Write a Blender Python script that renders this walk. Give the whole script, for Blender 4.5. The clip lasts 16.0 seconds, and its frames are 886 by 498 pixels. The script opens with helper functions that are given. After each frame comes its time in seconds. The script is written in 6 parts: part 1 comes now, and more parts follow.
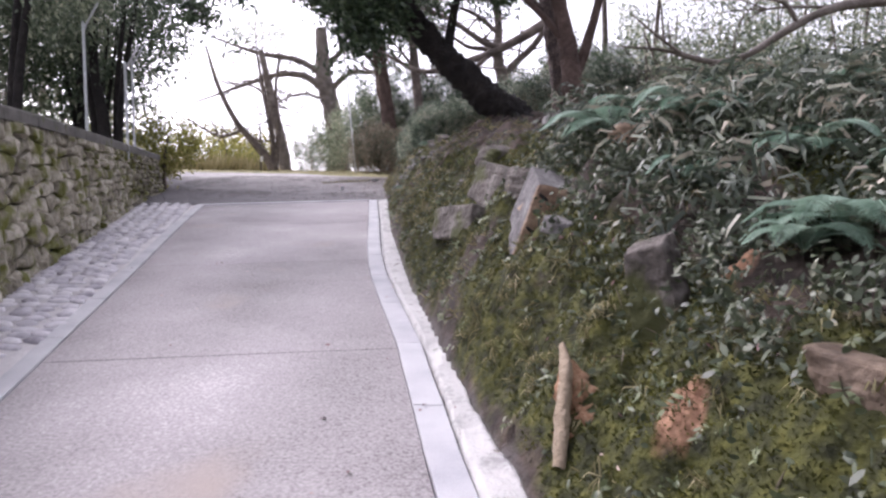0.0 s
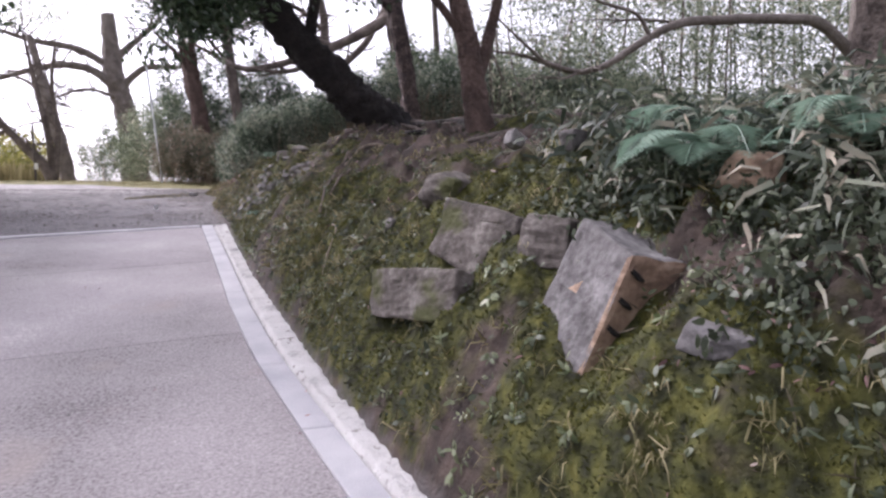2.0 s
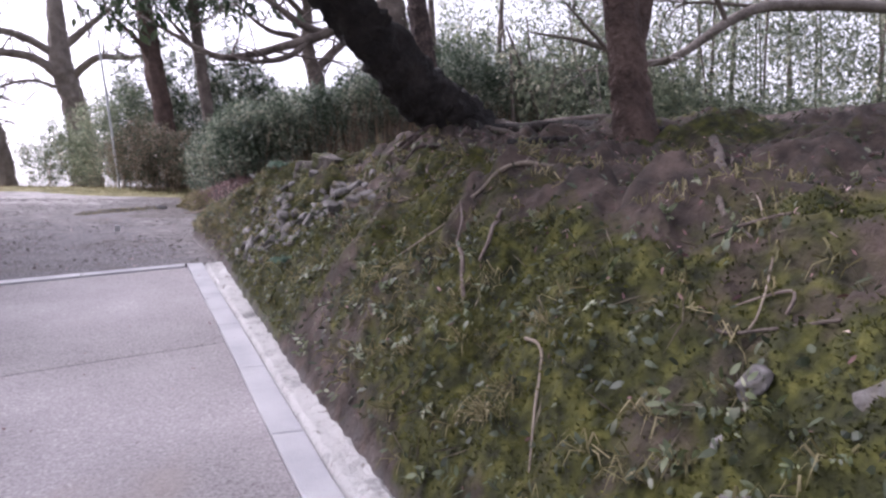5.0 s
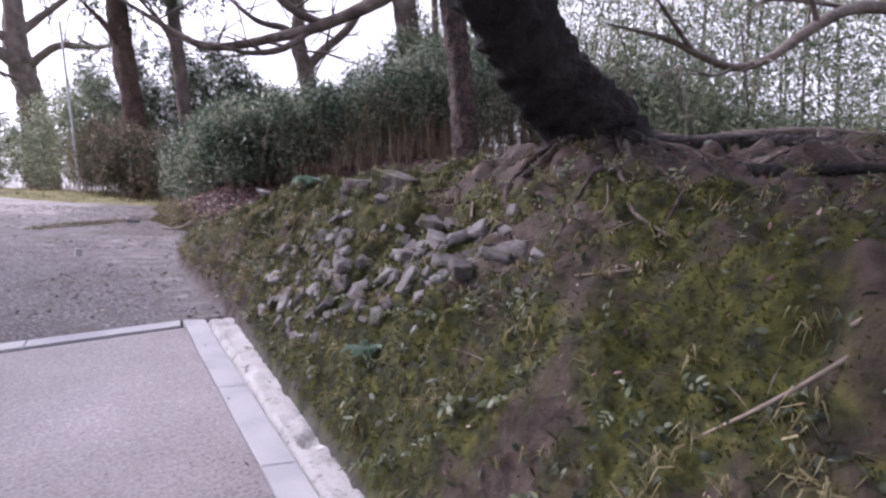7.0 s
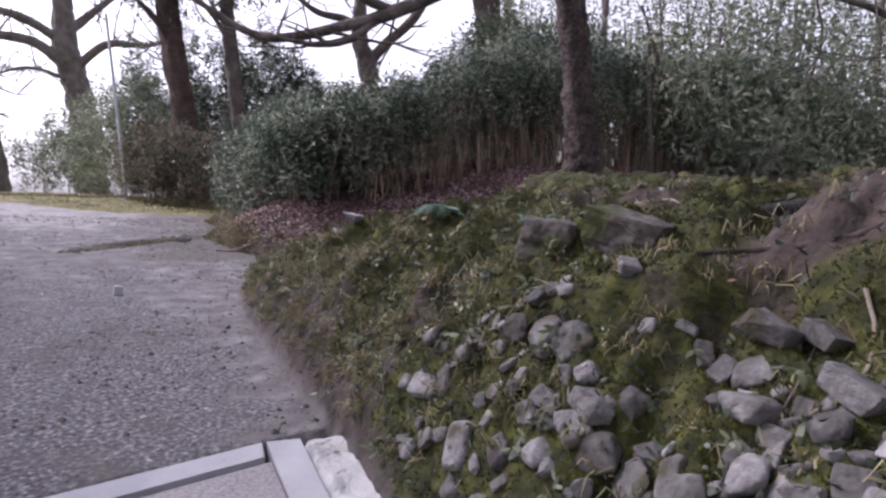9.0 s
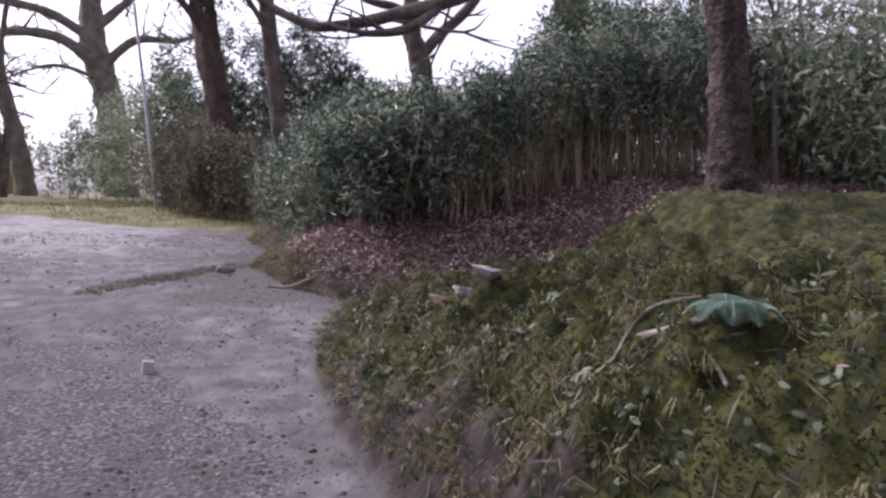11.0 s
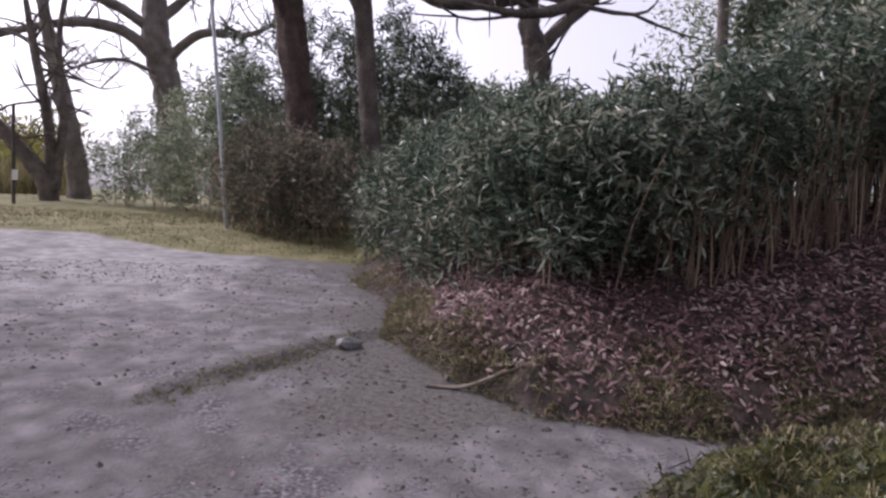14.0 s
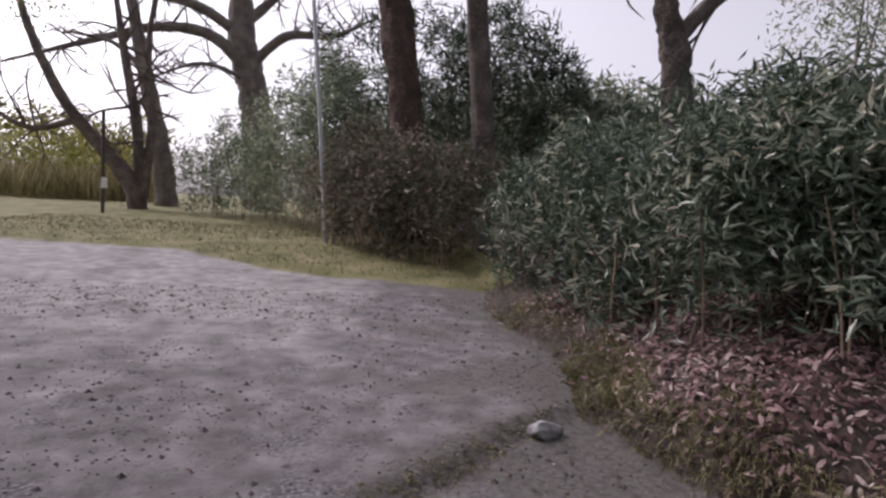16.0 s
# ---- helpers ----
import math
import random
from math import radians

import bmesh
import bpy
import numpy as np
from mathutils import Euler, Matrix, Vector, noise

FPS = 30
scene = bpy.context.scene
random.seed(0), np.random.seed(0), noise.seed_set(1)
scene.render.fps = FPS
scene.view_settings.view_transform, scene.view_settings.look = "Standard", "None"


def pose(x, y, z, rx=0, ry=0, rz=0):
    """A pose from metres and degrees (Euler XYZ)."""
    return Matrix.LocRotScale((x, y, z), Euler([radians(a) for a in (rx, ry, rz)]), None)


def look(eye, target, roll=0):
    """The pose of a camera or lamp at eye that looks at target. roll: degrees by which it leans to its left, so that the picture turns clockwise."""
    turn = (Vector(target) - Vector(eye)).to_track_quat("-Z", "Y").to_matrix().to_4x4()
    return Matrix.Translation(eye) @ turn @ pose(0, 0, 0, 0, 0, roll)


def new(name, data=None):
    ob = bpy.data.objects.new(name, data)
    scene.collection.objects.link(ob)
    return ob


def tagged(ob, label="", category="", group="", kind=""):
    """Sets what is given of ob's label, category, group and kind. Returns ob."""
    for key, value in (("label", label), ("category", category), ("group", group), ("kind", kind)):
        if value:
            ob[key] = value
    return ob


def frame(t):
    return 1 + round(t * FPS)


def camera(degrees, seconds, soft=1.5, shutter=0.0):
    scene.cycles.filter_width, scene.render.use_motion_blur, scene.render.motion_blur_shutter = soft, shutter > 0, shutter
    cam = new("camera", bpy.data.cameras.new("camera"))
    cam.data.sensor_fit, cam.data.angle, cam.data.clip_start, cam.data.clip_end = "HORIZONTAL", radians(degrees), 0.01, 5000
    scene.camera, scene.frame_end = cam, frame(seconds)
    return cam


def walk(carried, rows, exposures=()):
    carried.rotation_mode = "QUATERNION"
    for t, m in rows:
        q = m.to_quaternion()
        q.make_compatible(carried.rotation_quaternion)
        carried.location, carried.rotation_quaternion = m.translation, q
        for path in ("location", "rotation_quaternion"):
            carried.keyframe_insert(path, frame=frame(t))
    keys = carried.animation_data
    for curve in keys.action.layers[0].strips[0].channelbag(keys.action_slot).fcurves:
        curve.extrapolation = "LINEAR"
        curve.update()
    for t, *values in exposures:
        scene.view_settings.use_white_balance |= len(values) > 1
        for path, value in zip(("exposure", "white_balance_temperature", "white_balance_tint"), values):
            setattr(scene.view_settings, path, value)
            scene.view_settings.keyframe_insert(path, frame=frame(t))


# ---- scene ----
cam = camera(69.0, 16.0, soft=2.5)
PATH = [
    (0, (0.097, 0.093, 1.521), (0.09, 2.088, 1.374), 0.7),
    (0.5, (-0.075, 0.51, 1.585), (0.131, 2.495, 1.449), 0.5),
    (1, (-0.31, 0.916, 1.658), (0.023, 2.884, 1.521), 0.4),
    (1.5, (-0.423, 1.462, 1.74), (0.086, 3.391, 1.61), -0.0),
    (2, (-0.607, 1.953, 1.798), (-0.04, 3.866, 1.666), -0.2),
    (2.5, (-0.791, 2.37, 1.852), (-0.196, 4.275, 1.716), -0.1),
    (3, (-0.837, 2.923, 1.919), (-0.23, 4.824, 1.779), -0.1),
    (3.5, (-0.973, 3.364, 1.997), (-0.353, 5.26, 1.851), -0.2),
    (4, (-0.981, 3.844, 2.057), (-0.348, 5.735, 1.906), -0.4),
    (4.2, (-0.987, 4.008, 2.087), (-0.355, 5.9, 1.937), -0.5),
    (6.3, (-1.29, 6.133, 2.254), (-0.503, 7.968, 2.145), 1.0),
    (6.5, (-1.299, 6.369, 2.317), (-0.513, 8.204, 2.2), 1.0),
    (7, (-1.401, 6.882, 2.372), (-0.618, 8.719, 2.258), 1.4),
    (7.5, (-1.473, 7.366, 2.414), (-0.707, 9.21, 2.301), 1.6),
    (8, (-1.489, 7.854, 2.483), (-0.746, 9.707, 2.371), 1.9),
    (8.5, (-1.55, 8.394, 2.557), (-0.852, 10.265, 2.441), 1.8),
    (9, (-1.538, 8.918, 2.624), (-0.869, 10.799, 2.503), 1.6),
    (9.2, (-1.54, 9.098, 2.639), (-0.88, 10.982, 2.527), 1.7),
    (11.3, (-1.847, 11.213, 2.976), (-1.262, 13.12, 2.841), 1.9),
    (11.5, (-1.891, 11.44, 3.01), (-1.308, 13.349, 2.885), 2.4),
    (12, (-2.065, 11.875, 3.092), (-1.503, 13.79, 2.964), 2.6),
    (12.5, (-2.198, 12.336, 3.102), (-1.652, 14.256, 2.979), 2.9),
    (13, (-2.238, 12.836, 3.156), (-1.713, 14.762, 3.032), 2.9),
    (13.5, (-2.414, 13.235, 3.191), (-1.909, 15.166, 3.066), 2.9),
    (14, (-2.483, 13.746, 3.203), (-2.005, 15.684, 3.081), 3.4),
    (14.5, (-2.646, 14.151, 3.206), (-2.259, 16.11, 3.095), 3.8),
    (15, (-2.759, 14.597, 3.204), (-2.428, 16.567, 3.095), 3.7),
    (15.5, (-2.916, 15.039, 3.233), (-2.609, 17.012, 3.123), 4.1),
    (16, (-3.065, 15.399, 3.29), (-2.788, 17.376, 3.169), 3.6),
]
EXPOSURES = [(0, 1.4, 6100, 26), (3, 1.33, 6100, 26), (6.5, 1.34, 5880, 31), (9, 1.0, 5900, 30), (12.5, 0.88, 5880, 31), (16, 0.36, 6250, 25)]
walk(cam, [(t, look(eye, target, roll)) for t, eye, target, roll in PATH], EXPOSURES)

# ---- light ----
SUN_ELEV, SUN_TURN = 42.0, -50.0
world = bpy.data.worlds.new("sky")
scene.world = world
world.use_nodes = True
wn = world.node_tree.nodes
sky = wn.new("ShaderNodeTexSky")
sky.sky_type, sky.sun_disc = "NISHITA", False
sky.sun_elevation, sky.sun_rotation = radians(SUN_ELEV), radians(SUN_TURN)
sky.air_density, sky.dust_density, sky.ozone_density = 1.0, 4.0, 1.0
wn["Background"].inputs[1].default_value = 0.15
haze = wn.new("ShaderNodeHueSaturation")
haze.inputs["Saturation"].default_value = 0.14
world.node_tree.links.new(sky.outputs[0], haze.inputs["Color"])
world.node_tree.links.new(haze.outputs[0], wn["Background"].inputs[0])
sun_data = bpy.data.lights.new("sun", "SUN")
sun_data.energy, sun_data.angle, sun_data.color = 0.8, radians(22), (1.0, 0.95, 0.88)
sun = new("sun", sun_data)
az, el = radians(SUN_TURN), radians(SUN_ELEV)
sun.matrix_world = look((0, 0, 30), (-math.sin(az) * math.cos(el), -math.cos(az) * math.cos(el), 30 - math.sin(el)))


# ---- materials ----
def material(name, stops, scale=4.0, rough=0.8, bump=0.3, bump_scale=40.0, island=0.0, rand=0.0, translucent=0.0, fine=25.0, metal=0.0, wear=None, grain=0.45):
    """Colour from two scales of noise over stops [(position, colour), ...], varied from island to island and object to object."""
    m = bpy.data.materials.new(name)
    m.use_nodes = True
    nt = m.node_tree
    n, l = nt.nodes, nt.links
    bsdf = n["Principled BSDF"]
    geo = n.new("ShaderNodeNewGeometry")
    big, small = n.new("ShaderNodeTexNoise"), n.new("ShaderNodeTexNoise")
    big.inputs["Scale"].default_value, small.inputs["Scale"].default_value = scale, fine
    big.inputs["Detail"].default_value = small.inputs["Detail"].default_value = 4
    for t in (big, small):
        l.new(geo.outputs["Position"], t.inputs["Vector"])
    mix = n.new("ShaderNodeMath")
    mix.operation = "MULTIPLY_ADD"
    l.new(small.outputs[0], mix.inputs[0])
    mix.inputs[1].default_value = grain
    half = n.new("ShaderNodeMath")
    half.operation = "MULTIPLY_ADD"
    l.new(big.outputs[0], half.inputs[0])
    half.inputs[1].default_value, half.inputs[2].default_value = 1.0, -grain / 2
    l.new(half.outputs[0], mix.inputs[2])
    last = mix.outputs[0]
    for amount, node, out in ((island, geo, "Random Per Island"), (rand, None, "Random")):
        if amount:
            src = node or n.new("ShaderNodeObjectInfo")
            add = n.new("ShaderNodeMath")
            add.operation = "MULTIPLY_ADD"
            l.new(src.outputs[out], add.inputs[0])
            add.inputs[1].default_value = amount
            sub = n.new("ShaderNodeMath")
            sub.operation = "SUBTRACT"
            l.new(last, sub.inputs[0])
            sub.inputs[1].default_value = amount / 2
            l.new(sub.outputs[0], add.inputs[2])
            last = add.outputs[0]
    ramp = n.new("ShaderNodeValToRGB")
    e = ramp.color_ramp.elements
    while len(e) < len(stops):
        e.new(0.5)
    for el_, (p, c) in zip(e, stops):
        el_.position, el_.color = p, (*c, 1)
    l.new(last, ramp.inputs[0])
    colour = ramp.outputs[0]
    if wear:
        # a second coat (moss, lichen, dirt) in blotches: (colour, noise scale, threshold, softness)
        col, sc, lo, soft = wear
        t = n.new("ShaderNodeTexNoise")
        t.inputs["Scale"].default_value, t.inputs["Detail"].default_value = sc, 5
        l.new(geo.outputs["Position"], t.inputs["Vector"])
        mr = n.new("ShaderNodeMapRange")
        mr.inputs["From Min"].default_value, mr.inputs["From Max"].default_value = lo, lo + soft
        l.new(t.outputs[0], mr.inputs["Value"])
        mx = n.new("ShaderNodeMix")
        mx.data_type = "RGBA"
        l.new(mr.outputs[0], mx.inputs["Factor"])
        l.new(colour, mx.inputs["A"])
        mx.inputs["B"].default_value = (*col, 1)
        colour = mx.outputs["Result"]
    l.new(colour, bsdf.inputs["Base Color"])
    bsdf.inputs["Roughness"].default_value = rough
    bsdf.inputs["Metallic"].default_value = metal
    if bump:
        bt = n.new("ShaderNodeTexNoise")
        bt.inputs["Scale"].default_value, bt.inputs["Detail"].default_value = bump_scale, 5
        l.new(geo.outputs["Position"], bt.inputs["Vector"])
        bn = n.new("ShaderNodeBump")
        bn.inputs["Strength"].default_value, bn.inputs["Distance"].default_value = bump, 0.045 if "bark" in name else 0.02
        l.new(bt.outputs[0], bn.inputs["Height"])
        l.new(bn.outputs[0], bsdf.inputs["Normal"])
    if translucent:
        tr = n.new("ShaderNodeBsdfTranslucent")
        l.new(colour, tr.inputs[0])
        ms = n.new("ShaderNodeMixShader")
        ms.inputs[0].default_value = translucent
        l.new(bsdf.outputs[0], ms.inputs[1])
        l.new(tr.outputs[0], ms.inputs[2])
        l.new(ms.outputs[0], n["Material Output"].inputs[0])
    return m


CONCRETE = material("exposed_aggregate_concrete", [(0.10, (0.10, 0.09, 0.09)), (0.28, (0.215, 0.197, 0.20)), (0.5, (0.305, 0.282, 0.285)), (0.72, (0.375, 0.348, 0.352)), (0.88, (0.50, 0.475, 0.475))], 0.8, 0.85, 0.3, 90, fine=62, rand=0.06, grain=1.15, wear=((0.33, 0.28, 0.255), 1.1, 0.62, 0.2))
GRANITE = material("pale_granite", [(0.25, (0.338, 0.338, 0.360)), (0.5, (0.432, 0.432, 0.446)), (0.75, (0.504, 0.504, 0.511))], 3, 0.75, 0.25, 110, fine=160, rand=0.15)
MORTAR = material("white_mortar", [(0.25, (0.311, 0.303, 0.296)), (0.45, (0.488, 0.481, 0.466)), (0.8, (0.562, 0.555, 0.540))], 5, 0.9, 0.6, 60, fine=40, wear=((0.20, 0.18, 0.16), 14, 0.62, 0.08))
COBBLE = material("grey_cobblestone", [(0.2, (0.30, 0.28, 0.31)), (0.5, (0.54, 0.52, 0.55)), (0.8, (0.74, 0.72, 0.73))], 6, 0.7, 0.3, 60, rand=0.45, island=0.35)
BEDMORTAR = material("cobble_bed_mortar", [(0.2, (0.42, 0.40, 0.40)), (0.8, (0.66, 0.64, 0.63))], 5, 0.9, 0.5, 50)
WALLSTONE = material("mossy_wall_stone", [(0.2, (0.15, 0.132, 0.100)), (0.5, (0.36, 0.328, 0.255)), (0.8, (0.62, 0.575, 0.48))], 7, 0.9, 0.8, 30, rand=0.4, island=0.4, grain=0.6, wear=((0.15, 0.155, 0.04), 4.6, 0.48, 0.12))
WALLCORE = material("dark_wall_joint", [(0.3, (0.062, 0.056, 0.044)), (0.7, (0.125, 0.112, 0.088))], 8, 0.95, 0.5, 30)
COPING = material("dark_weathered_coping", [(0.2, (0.09, 0.085, 0.075)), (0.8, (0.22, 0.21, 0.19))], 4, 0.9, 0.5, 40, wear=((0.11, 0.12, 0.05), 5, 0.58, 0.1))
ROCK = material("grey_brown_rock", [(0.2, (0.030, 0.025, 0.021)), (0.40, (0.066, 0.056, 0.048)), (0.56, (0.098, 0.085, 0.075)), (0.72, (0.145, 0.130, 0.117)), (0.9, (0.23, 0.212, 0.195))], 4.5, 0.88, 1.0, 20, fine=26, rand=0.2, grain=1.0, wear=((0.055, 0.060, 0.018), 4.0, 0.56, 0.10))
PALEROCK = material("pale_split_rock", [(0.2, (0.055, 0.051, 0.050)), (0.42, (0.108, 0.102, 0.101)), (0.6, (0.155, 0.148, 0.147)), (0.85, (0.25, 0.242, 0.238))], 6, 0.85, 1.0, 22, fine=28, grain=0.8)
PALESTONE = material("whitish_stone", [(0.2, (0.14, 0.135, 0.13)), (0.5, (0.27, 0.262, 0.26)), (0.85, (0.40, 0.39, 0.385))], 9, 0.85, 0.6, 30, fine=40, grain=0.7)
EARTHROCK = material("earth_stained_rock", [(0.2, (0.060, 0.042, 0.030)), (0.5, (0.125, 0.090, 0.064)), (0.8, (0.21, 0.158, 0.115))], 5, 0.88, 0.9, 25, fine=30, grain=0.8, wear=((0.055, 0.060, 0.018), 5, 0.52, 0.1))
RUSTROCK = material("iron_stained_rock", [(0.2, (0.16, 0.105, 0.075)), (0.5, (0.31, 0.215, 0.15)), (0.8, (0.42, 0.32, 0.24))], 6, 0.85, 0.9, 25, fine=30, grain=0.8)
PEBBLE = material("rubble_stone", [(0.15, (0.058, 0.052, 0.048)), (0.42, (0.115, 0.106, 0.101)), (0.65, (0.175, 0.165, 0.160)), (0.9, (0.30, 0.287, 0.28))], 7, 0.87, 0.8, 34, fine=36, rand=0.5, island=0.3, grain=0.7, wear=((0.070, 0.060, 0.036), 9, 0.56, 0.12))
BARK = material("grey_brown_bark", [(0.2, (0.055, 0.045, 0.04)), (0.5, (0.13, 0.105, 0.09)), (0.8, (0.24, 0.20, 0.175))], 3, 0.9, 1.0, 18, fine=24)
DARKBARK = material("near_black_wet_bark", [(0.2, (0.008, 0.007, 0.007)), (0.5, (0.019, 0.016, 0.015)), (0.85, (0.044, 0.036, 0.032))], 4, 0.9, 1.0, 22, fine=24)
FURROWBARK = material("dark_reddish_furrowed_bark", [(0.25, (0.016, 0.012, 0.011)), (0.45, (0.044, 0.030, 0.027)), (0.65, (0.085, 0.060, 0.053)), (0.85, (0.15, 0.115, 0.10))], 5, 0.9, 1.0, 20, fine=22, grain=0.9)
REDBARK = material("reddish_brown_bark", [(0.2, (0.038, 0.025, 0.022)), (0.5, (0.089, 0.058, 0.047)), (0.8, (0.170, 0.119, 0.098))], 4, 0.9, 1.0, 20, fine=24)
PALEBARK = material("pale_lichened_bark", [(0.2, (0.091, 0.077, 0.066)), (0.5, (0.168, 0.143, 0.126)), (0.8, (0.252, 0.224, 0.199))], 3, 0.9, 0.9, 20, fine=24)
DEADWOOD = material("bare_dead_wood", [(0.2, (0.16, 0.13, 0.10)), (0.8, (0.36, 0.30, 0.24))], 6, 0.85, 0.6, 40)
BARKSLAB = material("pale_bark_slab", [(0.2, (0.210, 0.158, 0.105)), (0.8, (0.375, 0.300, 0.217))], 8, 0.85, 0.6, 50)
CANE = material("dry_bamboo_cane", [(0.15, (0.075, 0.054, 0.038)), (0.5, (0.20, 0.142, 0.098)), (0.85, (0.40, 0.30, 0.21))], 3, 0.6, 0.2, 60, island=0.6)
BAMBOO = material("dusty_bamboo_leaf", [(0.08, (0.034, 0.058, 0.036)), (0.42, (0.096, 0.134, 0.088)), (0.68, (0.21, 0.26, 0.19)), (0.86, (0.38, 0.42, 0.325)), (0.99, (0.56, 0.53, 0.41))], 1.2, 0.30, 0, island=0.95, translucent=0.24, fine=6)
REDBUSH = material("russet_shrub_leaf", [(0.1, (0.060, 0.058, 0.038)), (0.4, (0.125, 0.140, 0.092)), (0.62, (0.190, 0.165, 0.115)), (0.78, (0.26, 0.19, 0.14)), (0.95, (0.38, 0.34, 0.26))], 1.5, 0.5, 0, island=0.8, translucent=0.28, fine=6)
EVERGREEN = material("glossy_evergreen_leaf", [(0.1, (0.022, 0.041, 0.022)), (0.5, (0.051, 0.084, 0.041)), (0.85, (0.115, 0.155, 0.081)), (0.98, (0.216, 0.257, 0.162))], 1.0, 0.32, 0, island=0.7, translucent=0.18, fine=6)
MIDLEAF = material("mid_green_leaf", [(0.1, (0.050, 0.075, 0.045)), (0.5, (0.105, 0.142, 0.085)), (0.85, (0.20, 0.24, 0.15)), (0.98, (0.34, 0.36, 0.25))], 1.0, 0.36, 0, island=0.8, translucent=0.3, fine=6)
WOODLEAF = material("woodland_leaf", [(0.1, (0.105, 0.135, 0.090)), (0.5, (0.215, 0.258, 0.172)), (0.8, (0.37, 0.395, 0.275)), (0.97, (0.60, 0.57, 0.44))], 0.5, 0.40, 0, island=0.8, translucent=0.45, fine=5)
YELLOWLEAF = material("sunlit_yellow_leaf", [(0.1, (0.12, 0.13, 0.03)), (0.5, (0.24, 0.24, 0.06)), (0.9, (0.42, 0.37, 0.13))], 0.8, 0.5, 0, island=0.6, translucent=0.35, fine=5)
STRAW = material("dry_straw_grass", [(0.1, (0.202, 0.175, 0.083)), (0.5, (0.350, 0.304, 0.156)), (0.9, (0.478, 0.423, 0.248))], 0.8, 0.7, 0, island=0.6, translucent=0.3, fine=5)
IVY = material("dark_ivy_leaf", [(0.1, (0.026, 0.036, 0.020)), (0.45, (0.050, 0.066, 0.036)), (0.75, (0.095, 0.115, 0.068)), (0.98, (0.20, 0.205, 0.145))], 3, 0.5, 0, island=0.65, translucent=0.2, fine=9)
WEED = material("grey_green_weed_leaf", [(0.1, (0.040, 0.056, 0.022)), (0.4, (0.085, 0.110, 0.046)), (0.7, (0.155, 0.185, 0.095)), (0.97, (0.30, 0.32, 0.22))], 3, 0.45, 0, island=0.7, translucent=0.25, fine=9)
SASA = material("dusty_bamboo_grass_leaf", [(0.1, (0.040, 0.055, 0.038)), (0.45, (0.080, 0.100, 0.068)), (0.72, (0.155, 0.175, 0.125)), (0.88, (0.27, 0.25, 0.19)), (0.99, (0.42, 0.37, 0.29))], 2, 0.5, 0, island=0.9, translucent=0.2, fine=9)
MOSS = material("green_moss", [(0.1, (0.012, 0.015, 0.002)), (0.38, (0.034, 0.038, 0.005)), (0.58, (0.072, 0.076, 0.010)), (0.80, (0.140, 0.136, 0.020)), (0.98, (0.23, 0.205, 0.05))], 1.1, 0.9, 0, island=0.4, translucent=0.2, fine=12)
HANGGRASS = material("olive_dry_grass", [(0.1, (0.062, 0.058, 0.022)), (0.4, (0.135, 0.124, 0.050)), (0.68, (0.23, 0.205, 0.10)), (0.97, (0.40, 0.345, 0.21))], 1.8, 0.7, 0, island=0.7, translucent=0.25, fine=9)
DEADLEAF = material("fallen_leaf", [(0.1, (0.065, 0.030, 0.030)), (0.42, (0.155, 0.080, 0.080)), (0.72, (0.27, 0.165, 0.16)), (0.97, (0.48, 0.375, 0.34))], 2, 0.75, 0, island=0.9, translucent=0.08, fine=9)
ROTWOOD = material("orange_rotten_wood", [(0.2, (0.14, 0.07, 0.038)), (0.5, (0.30, 0.165, 0.092)), (0.85, (0.46, 0.30, 0.19))], 8, 0.9, 0.9, 45, fine=60, grain=0.8)
FERN = material("blue_green_fern", [(0.1, (0.12, 0.20, 0.145)), (0.5, (0.21, 0.31, 0.235)), (0.9, (0.36, 0.46, 0.37))], 4, 0.5, 0, island=0.3, translucent=0.3, fine=9)
STRAWDULL = material("dull_dry_stalk", [(0.1, (0.050, 0.042, 0.026)), (0.5, (0.100, 0.084, 0.055)), (0.9, (0.20, 0.172, 0.125))], 2, 0.8, 0, island=0.6, translucent=0.1, fine=9)
RUSTWOOD = material("weathered_dead_branch", [(0.25, (0.10, 0.078, 0.068)), (0.5, (0.17, 0.132, 0.115)), (0.8, (0.25, 0.205, 0.185))], 14, 0.9, 0.8, 60, fine=70)
GALV = material("galvanised_pole", [(0.2, (0.42, 0.44, 0.45)), (0.8, (0.58, 0.60, 0.61))], 4, 0.5, 0.1, 60, metal=0.3)
SIGNWHITE = material("white_sign_paint", [(0.2, (0.72, 0.72, 0.70)), (0.8, (0.82, 0.82, 0.80))], 5, 0.6, 0)
DARKWOOD = material("dark_post_wood", [(0.2, (0.05, 0.045, 0.04)), (0.8, (0.12, 0.10, 0.09))], 5, 0.85, 0.4, 30)


